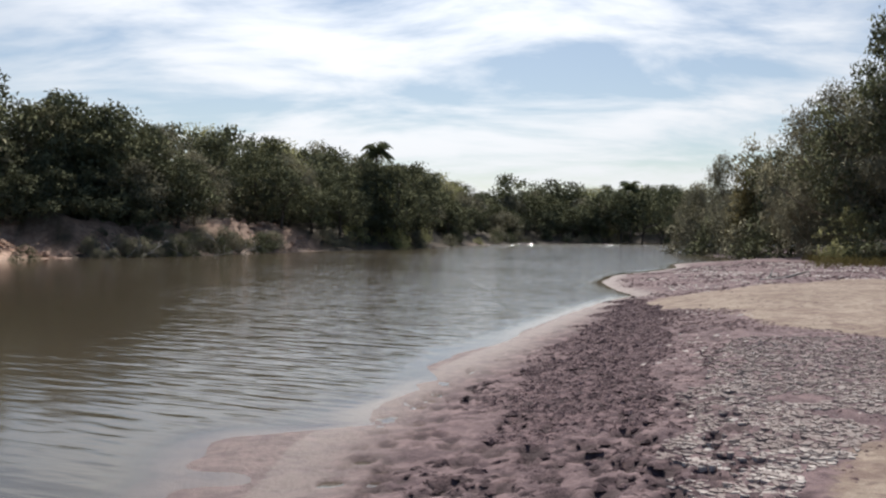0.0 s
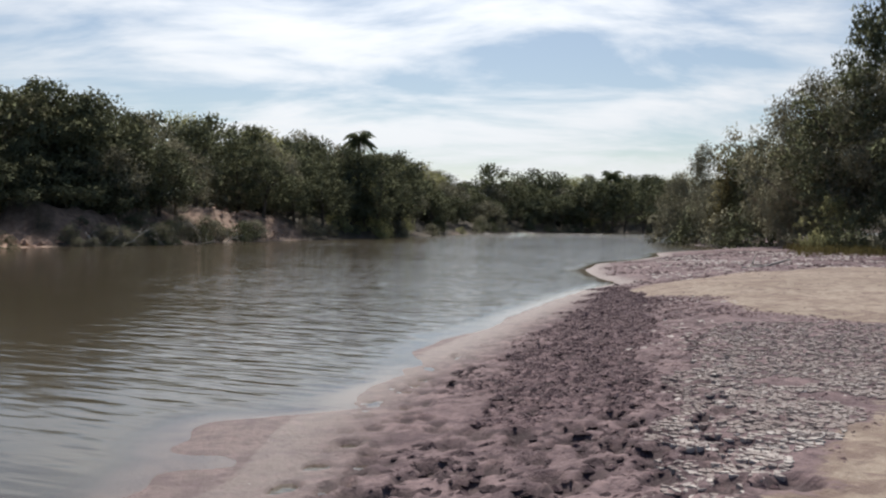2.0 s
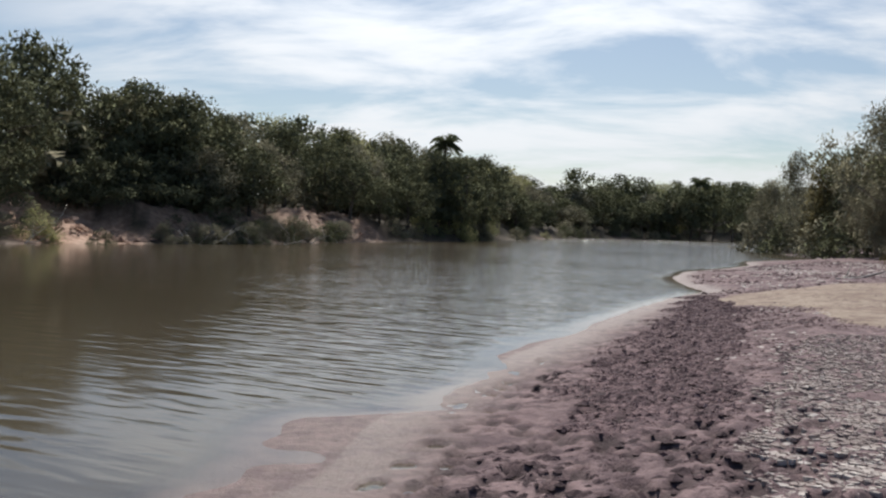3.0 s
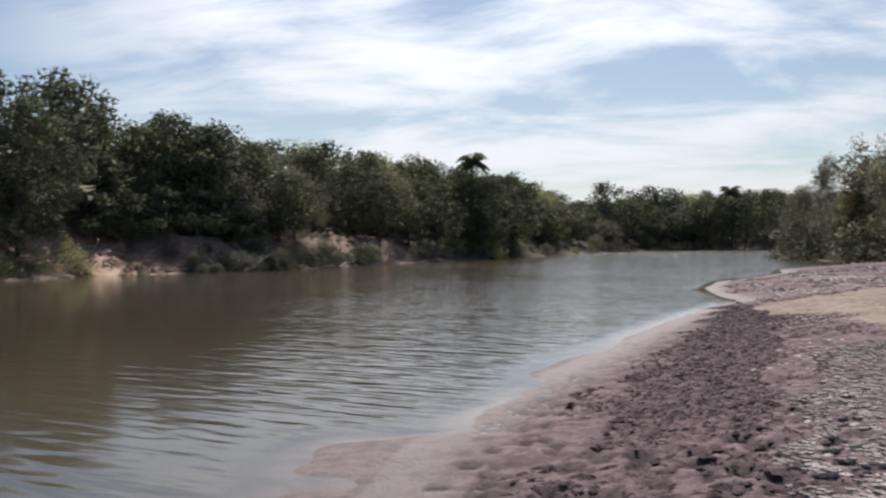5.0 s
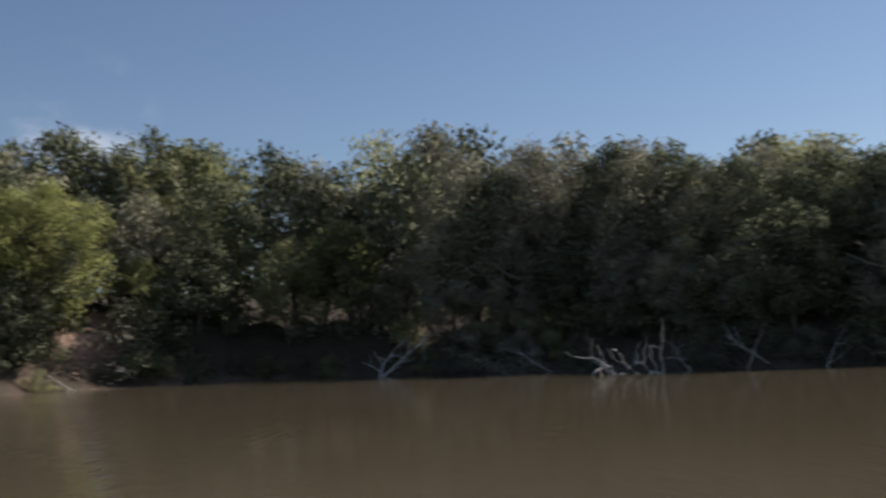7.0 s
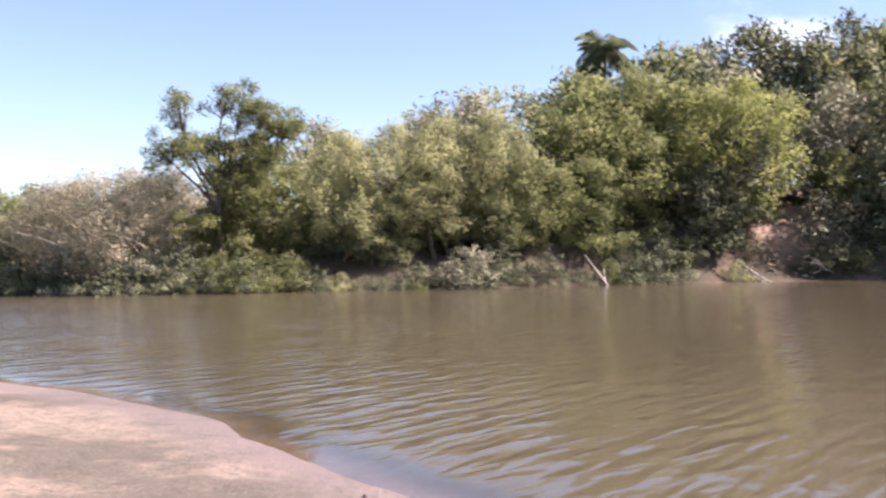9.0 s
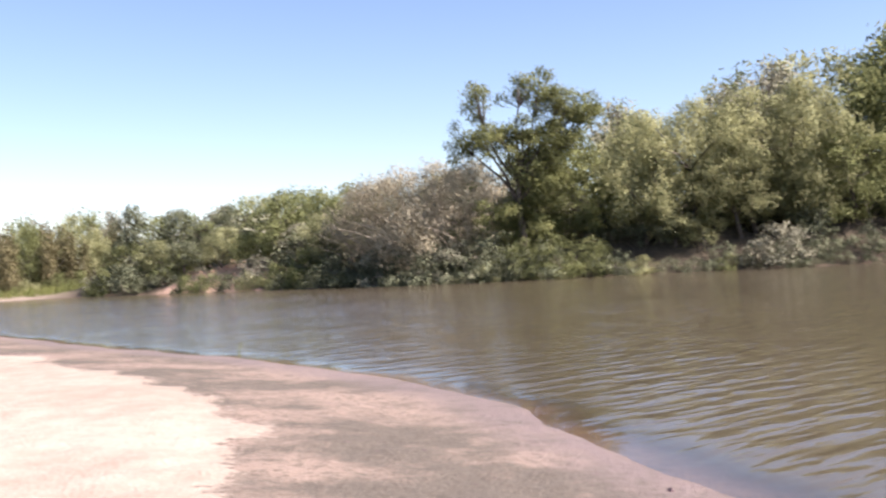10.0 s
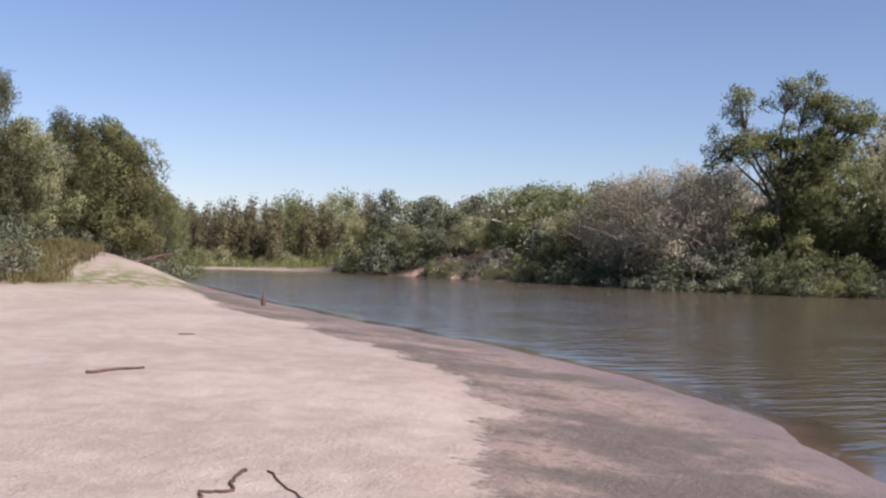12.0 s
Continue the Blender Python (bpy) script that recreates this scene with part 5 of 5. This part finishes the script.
v, f = [], []
rng = random.Random(61)
for az0, az1, d0, d1, count in ((20.0, 25.9, 60.5, 71, 560), (6.6, 12.2, 80, 101, 420), (79.2, 81.6, 79, 87, 140), (126.4, 131.8, 89, 104, 260)):
    for _ in range(count):
        x, y = polar(rng.uniform(az0, az1), rng.uniform(d0, d1))
        z = ground_z(x, y)
        if z > 0.05:
            pv, pf = lump(rng, x, y, z - 0.05, rng.uniform(0.08, 0.42), rng.uniform(0.4, 0.9))
            f += [tuple(len(v) + i for i in q) for q in pf]
            v += pv
tagged(new("clay_lumps", mesh_of("clay_lumps", v, f, CLAY)), "pinkish lumps of broken clay on the eroded bank", "clay", kind="stuff")
for k in range(14):
    plant("shrub", *polar(16.2 + 8.3 * k / 13, 82.5 - 1.5 * (k % 3) - 0.42 * k), trng.uniform(3.0, 4.2), wide=1.3, pick=3)
for az, d, tall in ((17.5, 84, 5.4), (19.8, 83, 5.6), (21.8, 81, 5.2), (23.8, 80, 5.4)):
    plant("broad", *polar(az, d), tall, wide=1.1, pick=0)
# fill of the wood, and brush along the water's edge
for kind, az, d, top, wide, pick in (
        ("broad", 66.4, 90, 11.3, 0.8, 0), ("grey", 68.0, 91, 11.2, 0.8, 1), ("broad", 69.6, 92, 11.3, 0.8, 1), ("broad", 33.4, 63, 9.3, 0.8, 0), ("grey", 35.4, 63, 9.7, 0.8, 1), ("broad", 37.3, 64, 9.8, 0.8, 1),
        ("broad_green", 87.0, 88, 10.7, 0.8, 0), ("broad", 85.2, 90, 11.0, 0.8, 1), ("broad", 128.5, 108, 3.9, 1.0, 0), ("broad", 131.0, 110, 3.8, 1.0, 1)):
    x, y = polar(az, d)
    plant(kind, x, y, EYE + d * math.tan(radians(top)) - ground_z(x, y), wide=wide, pick=pick)
for x, y, nx, ny in along_shore(FAR_SHORE, 17, 23, 1.9):
    off = trng.uniform(-0.3, 0.7)
    plant("shrub", x + nx * off, y + ny * off, trng.uniform(1.3, 2.3), wide=trng.uniform(1.0, 1.3), pick=trng.choice((3, 3, 3, 1, 0)))
for az, d, tall in ((76.0, 83.5, 2.8), (77.2, 83, 2.4), (78.3, 82.6, 2.6), (79.0, 82.2, 1.6), (79.8, 81.6, 1.2), (82.4, 81.5, 1.8), (83.6, 81, 2.6), (84.8, 80, 2.8), (86.0, 79, 2.4), (87.4, 78, 2.6), (88.8, 77, 2.8)):
    plant("shrub", *polar(az, d), tall, wide=1.2, pick=3)
for az, d, tall, pick in ((108.4, 73, 3.0, 1), (109.6, 72.6, 3.6, 1), (110.8, 72.6, 3.2, 3), (112.0, 73, 3.4, 1), (113.0, 73.4, 2.6, 3)):
    plant("shrub", *polar(az, d), tall, wide=1.1, pick=pick)
for az, d, tall in ((24.8, 81, 5.0), (25.5, 79, 5.2), (26.3, 78, 4.8), (27.2, 76, 4.6)):
    plant("under", *polar(az, d), tall, wide=1.3)
plant("shrub", *polar(22.6, 65.6), 1.5, wide=1.0, pick=3)
plant("shrub", *polar(12.5, 80), 1.7, wide=0.9, pick=3)

# ---- plates of dried, cracked mud on the ground ----


def clip_cell(ring, ax, ay, nx, ny):
    """The part of a polygon on the near side of a line through (ax, ay) with the normal (nx, ny)."""
    out = []
    for k, (px, py) in enumerate(ring):
        qx, qy = ring[(k + 1) % len(ring)]
        a, b = (px - ax) * nx + (py - ay) * ny, (qx - ax) * nx + (qy - ay) * ny
        if a <= 0:
            out.append((px, py))
        if a * b < 0:
            f = a / (a - b)
            out.append((px + f * (qx - px), py + f * (qy - py)))
    return out


rng = random.Random(8)
PITCH = 0.066
spots = {}
for j in range(190):
    for k in range(125):
        spots[j, k] = (0.3 + PITCH * (k + 0.5 * (j % 2)) + rng.uniform(-0.03, 0.03), 5.0 + PITCH * 0.87 * j + rng.uniform(-0.03, 0.03), rng.random(), rng.uniform(0.0025, 0.007))
keys = list(spots)
sx, sy = np.array([spots[k][0] for k in keys]), np.array([spots[k][1] for k in keys])
sz, (_, _, _, pit), _ = terrain(sx, sy)
sz = terrain(sx, sy, False)[0]
broken = fbm(sx, sy, 0.8, 3, 41)
edge = sx - 1.15 - 0.31 * (sy - 5.65) + (fbm(sx, sy, 0.7, 3, 12) - 0.5) * 1.4
brim = mud_edge(sy) - 0.25 - sx + (fbm(sx, sy, 0.9, 3, 14) - 0.5) * 0.8
verts, faces, number = [], [], 0
for n_, (j, k) in enumerate(keys):
    x, y, chance, gap = spots[j, k]
    if edge[n_] < 0 or brim[n_] < 0 or pit[n_] > 0.25 or broken[n_] < 0.40 or chance < 0.14 + 0.06 * max(0.0, y - 8):
        continue
    ring = [(x - 0.075, y - 0.075), (x + 0.075, y - 0.075), (x + 0.075, y + 0.075), (x - 0.075, y + 0.075)]
    for dj in (-2, -1, 0, 1, 2):
        for dk in (-2, -1, 0, 1, 2):
            other = spots.get((j + dj, k + dk))
            if other and (dj or dk):
                ox, oy = other[0] - x, other[1] - y
                long = math.hypot(ox, oy)
                ring = clip_cell(ring, x + ox * (0.5 - gap / long), y + oy * (0.5 - gap / long), ox, oy)
    if len(ring) < 4:
        continue
    c, z, tip = len(ring), float(sz[n_]), [rng.uniform(-0.004, 0.007) for _ in ring]
    v = [(px - x, py - y, -0.03) for px, py in ring] + [((px - x) * 0.97, (py - y) * 0.97, 0.007 + t) for (px, py), t in zip(ring, tip)] + [(0, 0, 0.006)]
    f = [(i, (i + 1) % c, c + (i + 1) % c, c + i) for i in range(c)] + [(c + i, c + (i + 1) % c, 2 * c) for i in range(c)]
    number += 1
    if number <= 300:
        ob = new("mud_plate", mesh_of("mud_plate", v, f, PLATE))
        ob.parent = ground
        ob.location = (x, y, z)
    else:
        faces += [tuple(len(verts) + i for i in q) for q in f]
        verts += [(px + x, py + y, pz + z) for px, py, pz in v]
tagged(part("mud_plates_far", mesh_of("mud_plates_far", verts, faces, PLATE), ground), "pale plates of dried cracked mud", kind="stuff")

for protos, own in KINDS.values():
    for ob in protos:
        if ob.name not in used:
            for o in (*ob.children_recursive, ob):
                bpy.data.objects.remove(o)
